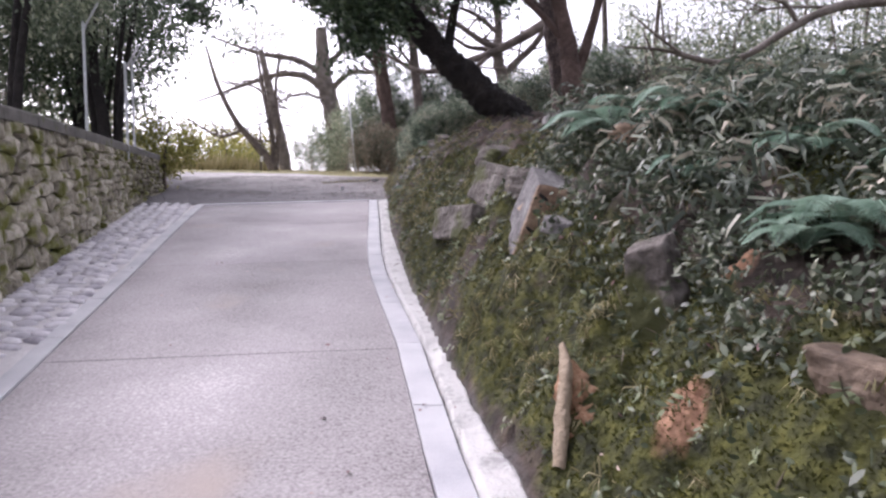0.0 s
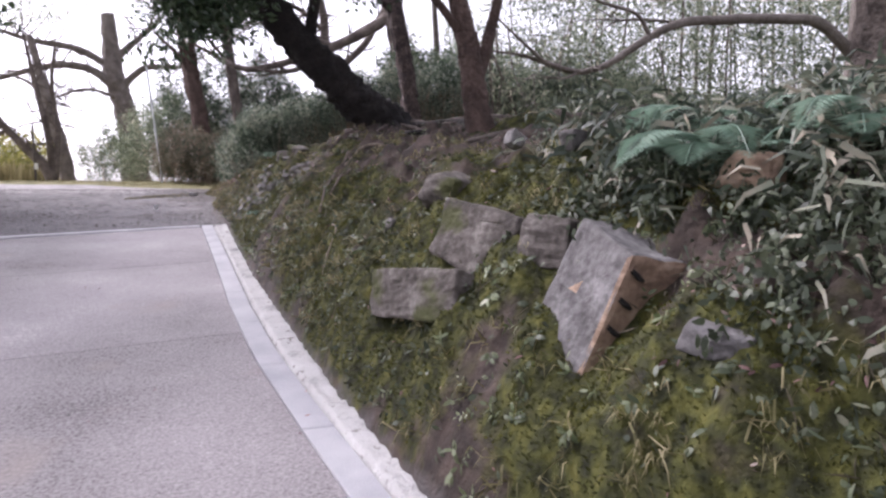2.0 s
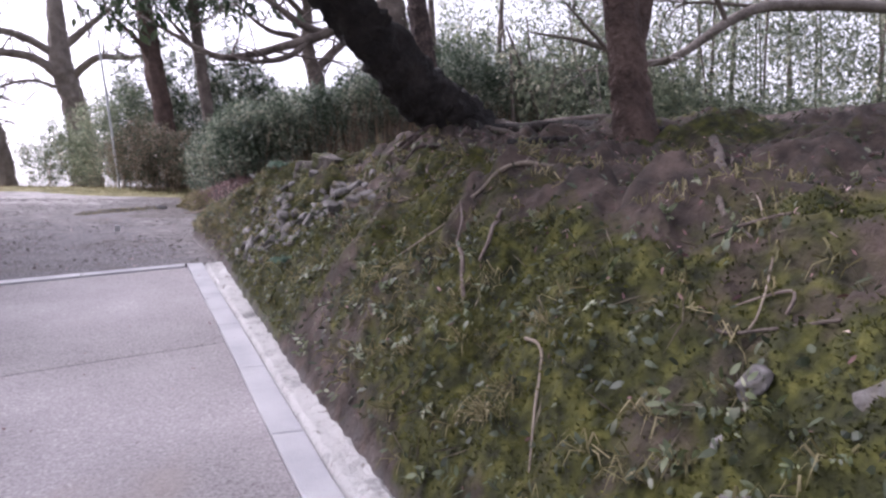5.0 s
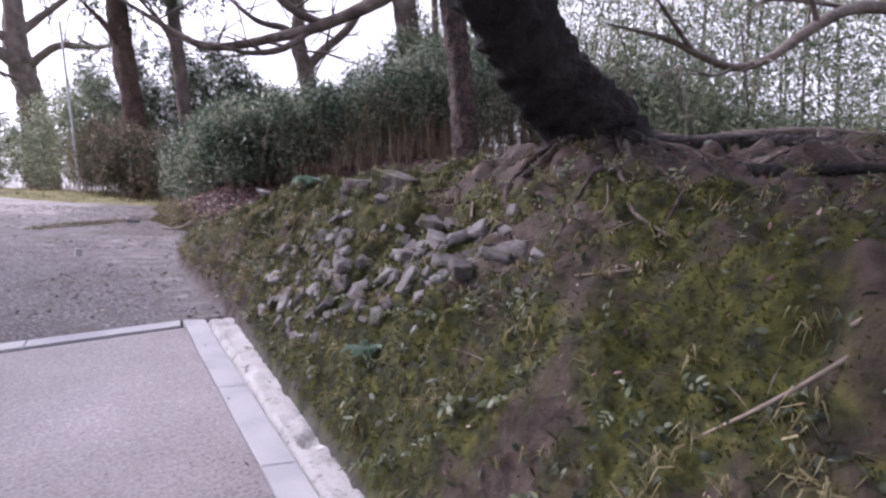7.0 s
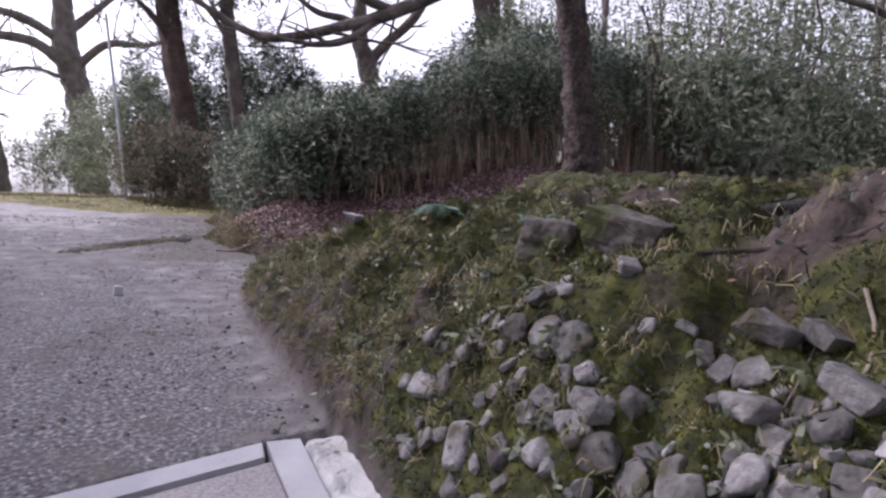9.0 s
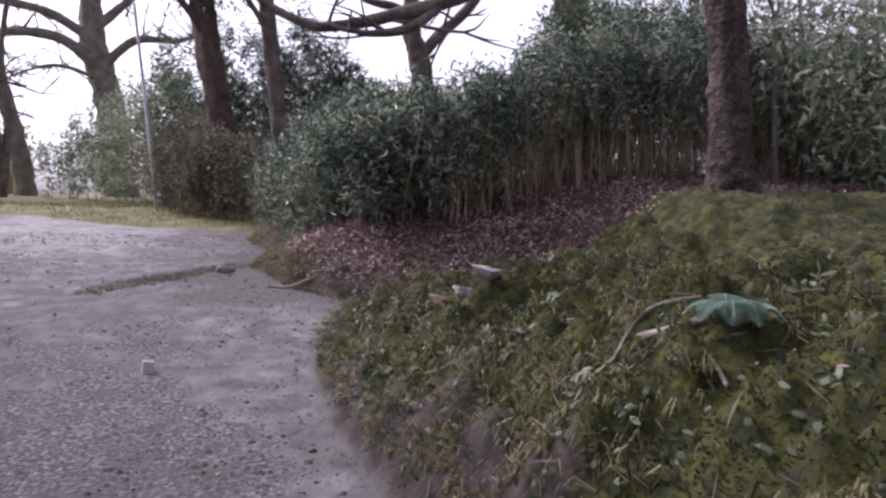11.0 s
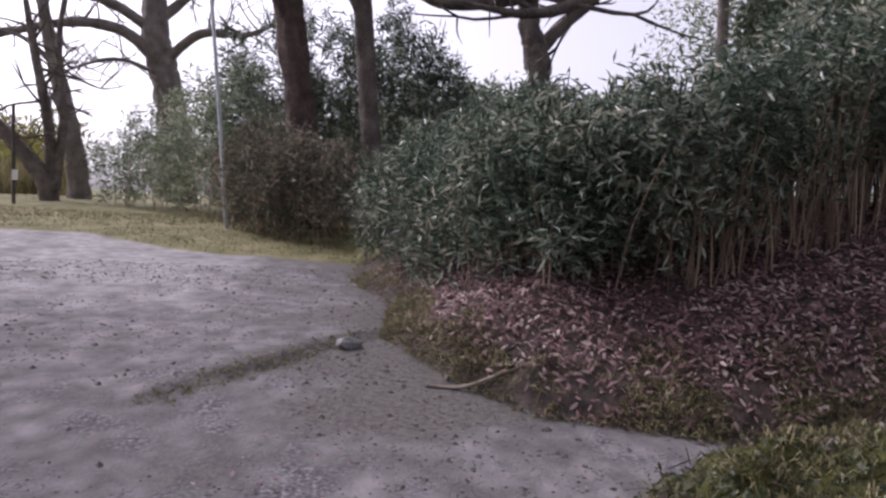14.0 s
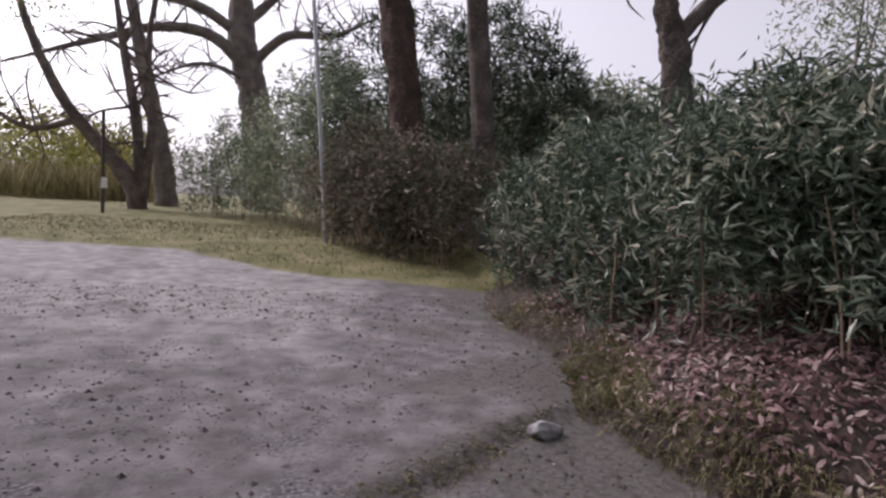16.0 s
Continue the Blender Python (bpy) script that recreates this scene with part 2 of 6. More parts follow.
def ground_material():
    """Earth, gravel, moss and litter, blended by the zone attributes of the ground mesh and broken up by noise."""
    m = bpy.data.materials.new("ground_earth_gravel_moss")
    m.use_nodes = True
    n, l = m.node_tree.nodes, m.node_tree.links
    bsdf = n["Principled BSDF"]
    geo = n.new("ShaderNodeNewGeometry")

    def noise_tex(scale, detail=5):
        t = n.new("ShaderNodeTexNoise")
        t.inputs["Scale"].default_value, t.inputs["Detail"].default_value = scale, detail
        l.new(geo.outputs["Position"], t.inputs["Vector"])
        return t.outputs[0]

    def ramp(src, stops):
        r = n.new("ShaderNodeValToRGB")
        e = r.color_ramp.elements
        while len(e) < len(stops):
            e.new(0.5)
        for q, (p, c) in zip(e, stops):
            q.position, q.color = p, (*c, 1)
        l.new(src, r.inputs[0])
        return r.outputs[0]

    def blend(fac, a, b):
        mx = n.new("ShaderNodeMix")
        mx.data_type = "RGBA"
        l.new(fac, mx.inputs["Factor"])
        l.new(a, mx.inputs["A"])
        l.new(b, mx.inputs["B"])
        return mx.outputs["Result"]

    def zone(name, spread, scale):
        a = n.new("ShaderNodeAttribute")
        a.attribute_name = name
        t = n.new("ShaderNodeMath")
        t.operation = "MULTIPLY_ADD"
        l.new(noise_tex(scale), t.inputs[0])
        t.inputs[1].default_value = spread
        l.new(a.outputs["Fac"], t.inputs[2])
        mr = n.new("ShaderNodeMapRange")
        mr.inputs["From Min"].default_value, mr.inputs["From Max"].default_value = 0.5 + spread * 0.5 - 0.12, 0.5 + spread * 0.5 + 0.12
        l.new(t.outputs[0], mr.inputs["Value"])
        return mr.outputs[0]

    gravel = ramp(noise_tex(42, 6), [(0.30, (0.036, 0.032, 0.034)), (0.44, (0.090, 0.083, 0.087)), (0.56, (0.150, 0.141, 0.146)), (0.70, (0.32, 0.305, 0.312))])
    dirt = ramp(noise_tex(5, 12), [(0.3, (0.100, 0.092, 0.090)), (0.5, (0.165, 0.153, 0.151)), (0.7, (0.25, 0.235, 0.231))])
    court = blend(zone("gravel", 1.5, 2.6), dirt, gravel)
    trod = n.new("ShaderNodeMapRange")
    trod.inputs["From Min"].default_value, trod.inputs["From Max"].default_value, trod.inputs["To Max"].default_value = 0.52, 0.68, 0.65
    l.new(noise_tex(3.4, 8), trod.inputs["Value"])
    court = blend(trod.outputs[0], court, ramp(noise_tex(30, 6), [(0.3, (0.055, 0.048, 0.046)), (0.7, (0.125, 0.112, 0.110))]))
    # paler court colour stands in for the brighter open-sky light at far left
    court = blend(zone("pale", 0.8, 1.8), court, ramp(noise_tex(7, 10), [(0.3, (0.20, 0.188, 0.182)), (0.5, (0.29, 0.275, 0.268)), (0.7, (0.38, 0.362, 0.352))]))
    # darker earth: damp soil plus the shade beside the bank, put into the colour
    damp_shade = ramp(noise_tex(24, 6), [(0.3, (0.07, 0.062, 0.055)), (0.6, (0.13, 0.118, 0.108))])
    court = blend(zone("damp_shade", 1.2, 1.4), court, damp_shade)
    soil = ramp(noise_tex(9), [(0.3, (0.020, 0.015, 0.012)), (0.5, (0.048, 0.034, 0.027)), (0.7, (0.092, 0.066, 0.054))])
    moss = ramp(noise_tex(14, 9), [(0.32, (0.010, 0.012, 0.002)), (0.46, (0.028, 0.031, 0.004)), (0.58, (0.056, 0.058, 0.008)), (0.74, (0.100, 0.096, 0.018))])
    bank = blend(zone("moss", 0.7, 8.0), soil, moss)
    c = blend(zone("bank", 0.5, 5.0), court, bank)
    verge = ramp(noise_tex(2.2, 6), [(0.3, (0.091, 0.091, 0.025)), (0.5, (0.175, 0.161, 0.063)), (0.75, (0.280, 0.245, 0.133))])
    c = blend(zone("verge", 0.6, 2.0), c, verge)
    rust = ramp(noise_tex(18), [(0.3, (0.15, 0.075, 0.042)), (0.7, (0.34, 0.195, 0.120))])
    c = blend(zone("rust", 0.6, 7.0), c, rust)
    l.new(c, bsdf.inputs["Base Color"])
    bsdf.inputs["Roughness"].default_value = 0.92
    bn = n.new("ShaderNodeBump")
    bn.inputs["Strength"].default_value, bn.inputs["Distance"].default_value = 0.8, 0.02
    l.new(noise_tex(38, 9), bn.inputs["Height"])
    l.new(bn.outputs[0], bsdf.inputs["Normal"])
    return m


GROUND = ground_material()

# ---- shape of the land ----
PROF_Y = [-400, -20, 0, 11.87, 15.7, 19, 23.3, 26, 40, 80, 400]
PROF_Z = [-8.0, -2.2, 0.14, 1.53, 1.78, 2.10, 2.37, 2.62, 2.85, 3.0, 3.2]
KERB_Y = [-20, -6, 0, 2.42, 3.64, 5.72, 8.41, 11.79, 13.03, 14.46, 15.4, 40]
KERB_X = [5.0, 2.2, 0.92, 0.40, 0.14, -0.24, -0.62, -0.97, -1.13, -1.30, -1.30, -1.3]


def hash01(ix, iy, k):
    h = (ix.astype(np.int64) * 374761393 + iy.astype(np.int64) * 668265263 + k * 974711) & 0x7FFFFFFF
    h = ((h ^ (h >> 13)) * 1274126177) & 0x7FFFFFFF
    return ((h ^ (h >> 16)) & 0xFFFF) / 65535.0


def vnoise(x, y, k=0):
    """Smooth value noise from 0 to 1 over arrays."""
    x, y = np.asarray(x, float), np.asarray(y, float)
    ix, iy = np.floor(x), np.floor(y)
    fx, fy = x - ix, y - iy
    fx, fy = fx * fx * (3 - 2 * fx), fy * fy * (3 - 2 * fy)
    a, b = hash01(ix, iy, k), hash01(ix + 1, iy, k)
    c, d = hash01(ix, iy + 1, k), hash01(ix + 1, iy + 1, k)
    return (a * (1 - fx) + b * fx) * (1 - fy) + (c * (1 - fx) + d * fx) * fy


def fbm(x, y, k=0, n=4):
    s, amp, tot = 0.0, 1.0, 0.0
    for i in range(n):
        s = s + amp * vnoise(np.asarray(x) * 2 ** i, np.asarray(y) * 2 ** i, k + i * 7)
        tot += amp
        amp *= 0.5
    return s / tot


def base_z(y):
    return np.interp(y, PROF_Y, PROF_Z)


def kerb_x(y):
    return np.interp(y, KERB_Y, KERB_X)


def wall_x(y):
    return -3.28 - (np.asarray(y, float) - 4.68) * 0.290


def mound_in(x, y):
    """Metres inside the mossy bank from its foot (negative outside)."""
    a = x - kerb_x(y)
    b = 16.35 + 0.18 * np.clip(x + 1.0, -1, 1) + 1.3 * np.clip((x - 0.9) / 1.5, 0, 1) - y
    return np.minimum(a, b) - 0.25 * np.exp(-np.abs(a - b) / 0.25)


def bed_in(x, y):
    """Metres inside the leaf-strewn bed under the hedge."""
    a = x + 1.55 + 0.12 * np.sin(y * 2.1)
    b = y - np.interp(x, [-3, -1.55, -1.3, -0.92, 0.3, 6], [21, 18.9, 18.0, 17.45, 16.95, 16.3])
    return np.minimum(a, b)


def verge_in(x, y):
    """Metres beyond the edge of the gravel court, on the mossy verge."""
    e = np.interp(x, [-40, -8, -5.5, -3.9, -2.8, -1.5, 0], [25.2, 25.0, 24.75, 23.6, 23.35, 22.9, 21.5])
    return y - e + 0.25 * (fbm(x * 1.7, y * 1.7, 91, 3) - 0.5)


def height(x, y):
    x, y = np.asarray(x, float), np.asarray(y, float)
    z = base_z(y)
    d = mound_in(x, y)
    dm = np.maximum(d, 0)
    rough = fbm(x * 2.3, y * 2.3, 5, 4) - 0.5
    fine = fbm(x * 8, y * 8, 23, 3) - 0.5
    m = 1.25 * (1 - np.exp(-dm / (0.5 + 0.5 * np.clip((4.0 - y) / 1.2, 0, 1)))) * (1 - 0.08 * np.clip((y - 11) / 2, 0, 1)) + 0.10 * np.minimum(dm, 6) * (1 - 0.85 * np.clip((y - 10.5) / 1.5, 0, 1))
    m = m * (1 + 0.14 * rough) * (1 - 0.10 * np.clip((y - 13) / 1.5, 0, 1))
    w = np.clip(dm / 0.25, 0, 1)
    bank = m + w * (np.clip((6.0 - x) / 3.0, 0.2, 1) * (0.24 * rough + 0.20 * fine * np.clip((3.2 - x) / 0.8, 0, 1)))
    bank = bank + w * 0.055 * (fbm(x * 6.5, y * 6.5, 88, 2) - 0.5) * np.clip((3.2 - x) / 0.8, 0, 1) - 0.20 * w * np.exp(-((x + 0.05) ** 2 / 0.20 + (y - 10.25) ** 2 / 0.40)) - 0.22 * w * np.clip((y - 12.8) / 1.3, 0, 1) * np.clip(dm / 0.5, 0, 1)
    bank = bank - 0.24 * np.exp(-((x - 0.60) ** 2 / 0.07 + (y - 4.10) ** 2 / 0.07)) * w
    bd = np.maximum(bed_in(x, y), 0)
    bed = 0.76 * (1 - np.exp(-(bd / 1.05) ** 1.3)) + 0.07 * np.clip(bd / 0.12, 0, 1) + np.clip(bd / 0.2, 0, 1) * (0.08 * rough + 0.03 * fine)
    # the ground behind the mound climbs away from the court
    inner = np.clip((x - 1.2) / 1.7, 0, 1)
    rise = (0.55 * inner * np.clip((y - 13.8) / 2.2, 0, 1) + 0.14 * (1 - inner) * np.clip(x / 1.2, 0, 1) * np.clip((y - 17.0) / 0.8, 0, 1)) * np.clip((26 - y) / 5, 0, 1)
    z = z + np.maximum(bank, bed) + rise
    vg = np.clip(verge_in(x, y) / 0.3, 0, 1)
    z = z + vg * (0.05 + 0.05 * rough)
    # low eroded step across the court
    sl = y - (18.84 + 0.85 * (x + 2.03) + 0.20 * (fbm(x * 3, x * 0, 15, 3) - 0.5))
    z = z + 0.055 * np.clip(sl / 0.16 + 0.5, 0, 1) * np.exp(-np.maximum(sl, 0) / 0.9) * np.clip((x + 3.6) / 0.7, 0, 1) * np.clip((-1.5 - x) / 0.3, 0, 1)
    # terrace behind the stone wall
    t = np.clip((wall_x(y) - 0.25 - x) / 0.3, 0, 1) * np.clip((15.2 - y) / 0.8, 0, 1)
    z = z + t * 0.75
    flat = (d <= 0) & (bd <= 0)
    z = z + np.where(flat, 0.006 * (fbm(x * 1.6, y * 1.6, 41, 4) - 0.5) * np.clip((y - 11.5) / 1.0, 0, 1), 0)
    return z


# ---- mesh helpers ----
RNG = np.random.default_rng(7)


def mesh_np(name, verts, faces, mat, smooth=False):
    """A mesh from arrays: verts (n, 3) and faces (m, 3 or 4)."""
    verts, faces = np.asarray(verts, np.float32), np.asarray(faces, np.int32)
    me = bpy.data.meshes.new(name)
    k = faces.shape[1]
    me.vertices.add(len(verts))
    me.vertices.foreach_set("co", verts.ravel())
    me.loops.add(faces.size)
    me.loops.foreach_set("vertex_index", faces.ravel())
    me.polygons.add(len(faces))
    me.polygons.foreach_set("loop_start", np.arange(0, faces.size, k, dtype=np.int32))
    me.polygons.foreach_set("loop_total", np.full(len(faces), k, np.int32))
    me.polygons.foreach_set("use_smooth", np.full(len(faces), smooth))
    me.update(calc_edges=True)
    me.materials.append(mat)
    return me


def part_np(name, verts, faces, mat, parent=None, label="", smooth=False):
    ob = new(name, mesh_np(name, verts, faces, mat, smooth))
    if parent:
        ob.parent = parent
    return tagged(ob, label)


def part(name, bm, mat, parent=None, label="", smooth=False):
    """Link a bmesh as one mesh object under a thing or a part."""
    me = bpy.data.meshes.new(name)
    for f in bm.faces:
        f.smooth = smooth
    bm.to_mesh(me)
    bm.free()
    me.materials.append(mat)
    ob = new(name, me)
    if parent:
        ob.parent = parent
    return tagged(ob, label)


def thing(name, place, label, category, group="", kind=""):
    ob = new(name)
    ob.empty_display_size = 0.1
    ob.location = place
    return tagged(ob, label, category, group, kind)


def spline(points, n=8):
    """A smooth line through points (Catmull-Rom)."""
    p = np.asarray(points, float)
    p = np.vstack([2 * p[0] - p[1], p, 2 * p[-1] - p[-2]])
    out = []
    for i in range(1, len(p) - 2):
        for t in np.linspace(0, 1, n, endpoint=False):
            a, b, c, d = p[i - 1:i + 3]
            out.append(0.5 * (2 * b + (c - a) * t + (2 * a - 5 * b + 4 * c - d) * t * t + (3 * b - a - 3 * c + d) * t ** 3))
    out.append(p[-2])
    return np.array(out)


def tube(points, radii, seg=9, n=6, knots=0.12, key=0):
    """A tapered, knotted limb through points; radii at the points. Returns verts, faces."""
    q = np.hstack([np.asarray(points, float), np.asarray(radii, float)[:, None]])
    s = spline(q, n) if len(q) > 1 else q
    c, r = s[:, :3], np.maximum(s[:, 3], 0.002)
    d = np.gradient(c, axis=0)
    d /= np.linalg.norm(d, axis=1)[:, None] + 1e-9
    ref = np.array([0.31, 0.77, 0.2]) if abs(d[0] @ np.array([0.31, 0.77, 0.2])) < 0.8 else np.array([1.0, 0, 0])
    u = np.cross(d, ref)
    u /= np.linalg.norm(u, axis=1)[:, None] + 1e-9
    v = np.cross(d, u)
    a = np.linspace(0, 2 * np.pi, seg, endpoint=False)
    i, j = np.meshgrid(np.arange(len(c)), np.arange(seg), indexing="ij")
    ridge = 0.45 * knots * (vnoise(i * 0.35 + key, j * 1.3, key + 15) - 0.5) if seg > 20 else 0.0
    bumpy = 1 + ridge + knots * 2 * (vnoise(i * 0.6 + key * 3.1, j * 0.9, key + 3) - 0.5) + knots * (vnoise(i * 1.7, j * 2.3, key + 9) - 0.5)
    rr = r[:, None] * bumpy
    vs = c[:, None] + rr[..., None] * (np.cos(a)[None, :, None] * u[:, None] + np.sin(a)[None, :, None] * v[:, None])
    nn = len(c)
    idx = np.arange(nn * seg).reshape(nn, seg)
    f = np.stack([idx[:-1], np.roll(idx, -1, 1)[:-1], np.roll(idx, -1, 1)[1:], idx[1:]], -1).reshape(-1, 4)
    return vs.reshape(-1, 3), f


def join_np(pieces):
    vs, fs, k = [], [], 0
    for v, f in pieces:
        vs.append(v)
        fs.append(np.asarray(f) + k)
        k += len(v)
    return np.vstack(vs), np.vstack(fs)


def unit(v):
    return v / (np.linalg.norm(v, axis=-1, keepdims=True) + 1e-9)


def leaves(places, along, length, width, fold=0.25, flat=None):
    """Small pointed, folded leaves: a base, two sides and a tip each. along: the way each points. flat: wanted normal."""
    n = len(places)
    along = unit(along)
    ref = flat if flat is not None else RNG.normal(size=(n, 3)) + np.array([0, 0, 0.7])
    side = unit(np.cross(along, ref))
    up = np.cross(side, along)
    L, W = np.broadcast_to(length, n)[:, None], np.broadcast_to(width, n)[:, None]
    a = places
    m = places + along * L * 0.42 
    b, c = m + side * W * 0.5 + up * W * fold, m - side * W * 0.5 + up * W * fold
    t = places + along * L - up * L * 0.10
    v = np.stack([a, b, t, c], 1).reshape(-1, 3)
    k = np.arange(n)[:, None] * 4
    f = np.concatenate([k + np.array([[0, 1, 2]]), k + np.array([[0, 2, 3]])], 1).reshape(-1, 3)
    return v, f


def oval_leaves(places, along, length, width, fold, flat):
    """Broader near leaves of six corners each."""
    n = len(places)
    along = unit(along)
    side = unit(np.cross(along, flat))
    up = np.cross(side, along)
    L, W = np.broadcast_to(length, n)[:, None], np.broadcast_to(width, n)[:, None]
    curl = (0.25 - 0.6 * RNG.random(n))[:, None] * L
    p1, p2 = places + along * L * 0.28, places + along * L * 0.68 + up * curl * 0.35
    v = np.stack([places, p1 + side * W * 0.42 + up * W * fold, p2 + side * W * 0.40 + up * W * fold, places + along * L + up * curl, p2 - side * W * 0.40 + up * W * fold, p1 - side * W * 0.42 + up * W * fold], 1).reshape(-1, 3)
    k = np.arange(n)[:, None] * 6
    f = np.concatenate([k + np.array([q]) for q in ([0, 1, 5], [1, 2, 5], [2, 4, 5], [2, 3, 4])], 1).reshape(-1, 3)
    return v, f


def blob_points(n, centre, radii, shell=0.5, rng=RNG):
    d = unit(rng.normal(size=(n, 3)))
    r = (shell + (1 - shell) * rng.random(n)) ** 0.7
    return np.asarray(centre) + d * r[:, None] * np.asarray(radii), d


def twig_leaves(centres, per, spread, length, width, droop=0.3, outward=None):
    """Leaves clustered round twig ends."""
    n = len(centres)
    p = np.repeat(centres, per, 0) + RNG.normal(size=(n * per, 3)) * spread
    d = RNG.normal(size=(n * per, 3))
    if outward is not None:
        d = d * 0.75 + np.repeat(outward, per, 0) * 0.8
    d[:, 2] -= droop
    s = 0.65 + 0.7 * RNG.random(n * per)
    return leaves(p, d, length * s, width * s)


# ---- ground: one sheet to the horizon ----
def end_line(x):
    """Far edge of the paved ramp."""
    return 11.93 + 0.35 * (np.asarray(x, float) + 1.25)


LEFT_Y, LEFT_X = [-6, 0, 3.18, 5.8, 8.67, 10.9], [0.15, -1.30, -2.08, -2.71, -3.43, -3.95]
RIGHT_Y = [-6, 0, 2.42, 4.21, 4.99, 6.14, 7.45, 9.6, 11.84]
RIGHT_X = [1.95, 0.62, 0.07, -0.22, -0.39, -0.62, -0.80, -1.04, -1.31]


def left_x(y):
    return np.interp(y, LEFT_Y, LEFT_X)


def right_x(y):
    return np.interp(y, RIGHT_Y, RIGHT_X)


def paved(x, y):
    return (y < end_line(x)) & (x < kerb_x(y)) & (x > wall_x(y)) & (y > -6)


def steps(*runs):
    out = [runs[0][0]]
    for a, b, s in runs:
        out += list(np.linspace(a, b, max(2, round((b - a) / s) + 1))[1:])
    return np.array(out)


gx = np.concatenate([-np.geomspace(400, 9, 30), steps((-8.5, -5.6, 0.2), (-5.6, -4.4, 0.1), (-4.4, -1.5, 0.05), (-1.5, 1.5, 0.026), (1.5, 2.4, 0.04), (2.4, 5, 0.1), (5, 9, 0.4)), np.geomspace(10, 400, 26)])
gy = np.concatenate([-np.geomspace(400, 4, 22), steps((-3, 0.5, 0.12), (0.5, 1.5, 0.045), (1.5, 16.8, 0.03), (16.8, 19.2, 0.045), (19.2, 24, 0.09), (24, 36, 0.3)), np.geomspace(38, 400, 26)])
GX, GY = np.meshgrid(gx, gy, indexing="ij")
GZ = height(GX, GY) - np.where(paved(GX, GY), 0.07, 0.0)
gi = np.arange(GX.size).reshape(GX.shape)
gf = np.stack([gi[:-1, :-1], gi[1:, :-1], gi[1:, 1:], gi[:-1, 1:]], -1).reshape(-1, 4)
ground = part_np("ground", np.stack([GX, GY, GZ], -1).reshape(-1, 3), gf, GROUND, smooth=True)
tagged(ground, "mossy earth bank beside a worn grey gravel court", "ground", kind="structure")


def attribute(me, name, values):
    a = me.attributes.new(name, "FLOAT", "POINT")
    a.data.foreach_set("value", np.asarray(values, np.float32).ravel())


MIN_, BIN_, VIN_ = mound_in(GX, GY), bed_in(GX, GY), verge_in(GX, GY)
attribute(ground.data, "bank", np.clip(0.5 + np.maximum(np.maximum(MIN_, BIN_) / 0.3, np.where((GX < wall_x(GY) - 0.2) & (GY < 15), 1, -1)), 0, 1))
def moss_amount(x, y):
    """How mossy the bank is, 0 to 1: patches over bare earth."""
    d, b = mound_in(x, y), bed_in(x, y)
    bare = np.exp(-((x - 1.05) ** 2 / 0.8 + (y - 9.4) ** 2 / 3.0)) + 0.7 * np.exp(-((x - 0.6) ** 2 + (y - 6.6) ** 2) / 0.4) + 0.5 * np.exp(-((x - 0.25) ** 2 / 0.04 + (y - 4.5) ** 2 / 0.08)) + 0.6 * np.exp(-((x + 0.30) ** 2 / 0.08 + (y - 10.35) ** 2 / 0.5))
    m = 0.78 + 0.12 * np.exp(-(d - 0.7) ** 2 / 0.3) - 0.75 * bare - 0.45 * np.clip((d - 1.15) / 0.5, 0, 1) * (y > 5.2) * (y < 11) - 0.9 * np.clip((b - 0.3) / 0.3, 0, 1) - 0.25 * np.clip((x - 3) / 3, 0, 1)
    m = m + 0.25 * np.exp(-((y - 14.6) ** 2) / 1.5) - 0.45 * np.clip((y - 11.8) / 1.0, 0, 1) * np.clip((0.55 - d) / 0.3, 0, 1) - 0.5 * np.clip((0.14 - d) / 0.14, 0, 1)
    m = m - np.where(y < 4.2, np.clip((d - 0.65) / 0.3, 0, 0.6), 0)
    m = m + 0.3 * np.clip((y - 12.5) / 1, 0, 1) * np.clip((d - 0.5) / 0.2, 0, 1) * np.clip((1.8 - x) / 1.2, 0, 1)
    m = m + 0.22 * (y < 4.3) * np.clip((0.75 - d) / 0.2, 0, 1) * np.clip(d / 0.15, 0, 1)
    return np.clip(m + 1.9 * (fbm(x * 1.7, y * 1.7, 131, 4) - 0.47), 0, 1)


attribute(ground.data, "moss", moss_amount(GX, GY))
rusty = [(0.86, 2.12, 0.009), (1.22, 2.55, 0.008)]
attribute(ground.data, "rust", np.clip(sum(np.exp(-((GX - a) ** 2 + (GY - b) ** 2) / s) for a, b, s in rusty), 0, 1))
# shade by the hedge bed and below the step, painted in with the damp
attribute(ground.data, "damp_shade", np.clip(0.30 + 0.55 * np.exp(-np.abs(np.minimum(kerb_x(GY), -1.5) - GX) / 0.5) * (GY > 17.3) + 0.22 * np.exp(-((GX + 2.0) ** 2 / 0.9 + (GY - 17.6) ** 2 / 0.9)) + 0.3 * np.exp(-((GX + 2.5 - (GY - 18.45) / 0.85) ** 2) / 0.06) * (GX > -3.4) - 0.2 * np.clip((-2.4 - GX) / 2, 0, 1), 0, 1))
# rises to the far left: open-sky brightness put into the ground colour
attribute(ground.data, "pale", np.clip(0.18 + 0.42 * np.clip((GY - 17.5) / 4.0, 0, 1) * np.clip((-2.0 - GX) / 1.5, 0, 1) + 0.2 * np.exp(-((GX + 1.25) ** 2 / 0.1 + (GY - 16.6) ** 2 / 0.5)), 0, 1))
attribute(ground.data, "verge", np.clip(0.5 + VIN_ / 0.5, 0, 1) * np.where(BIN_ > 0.3, 0.2, 1))
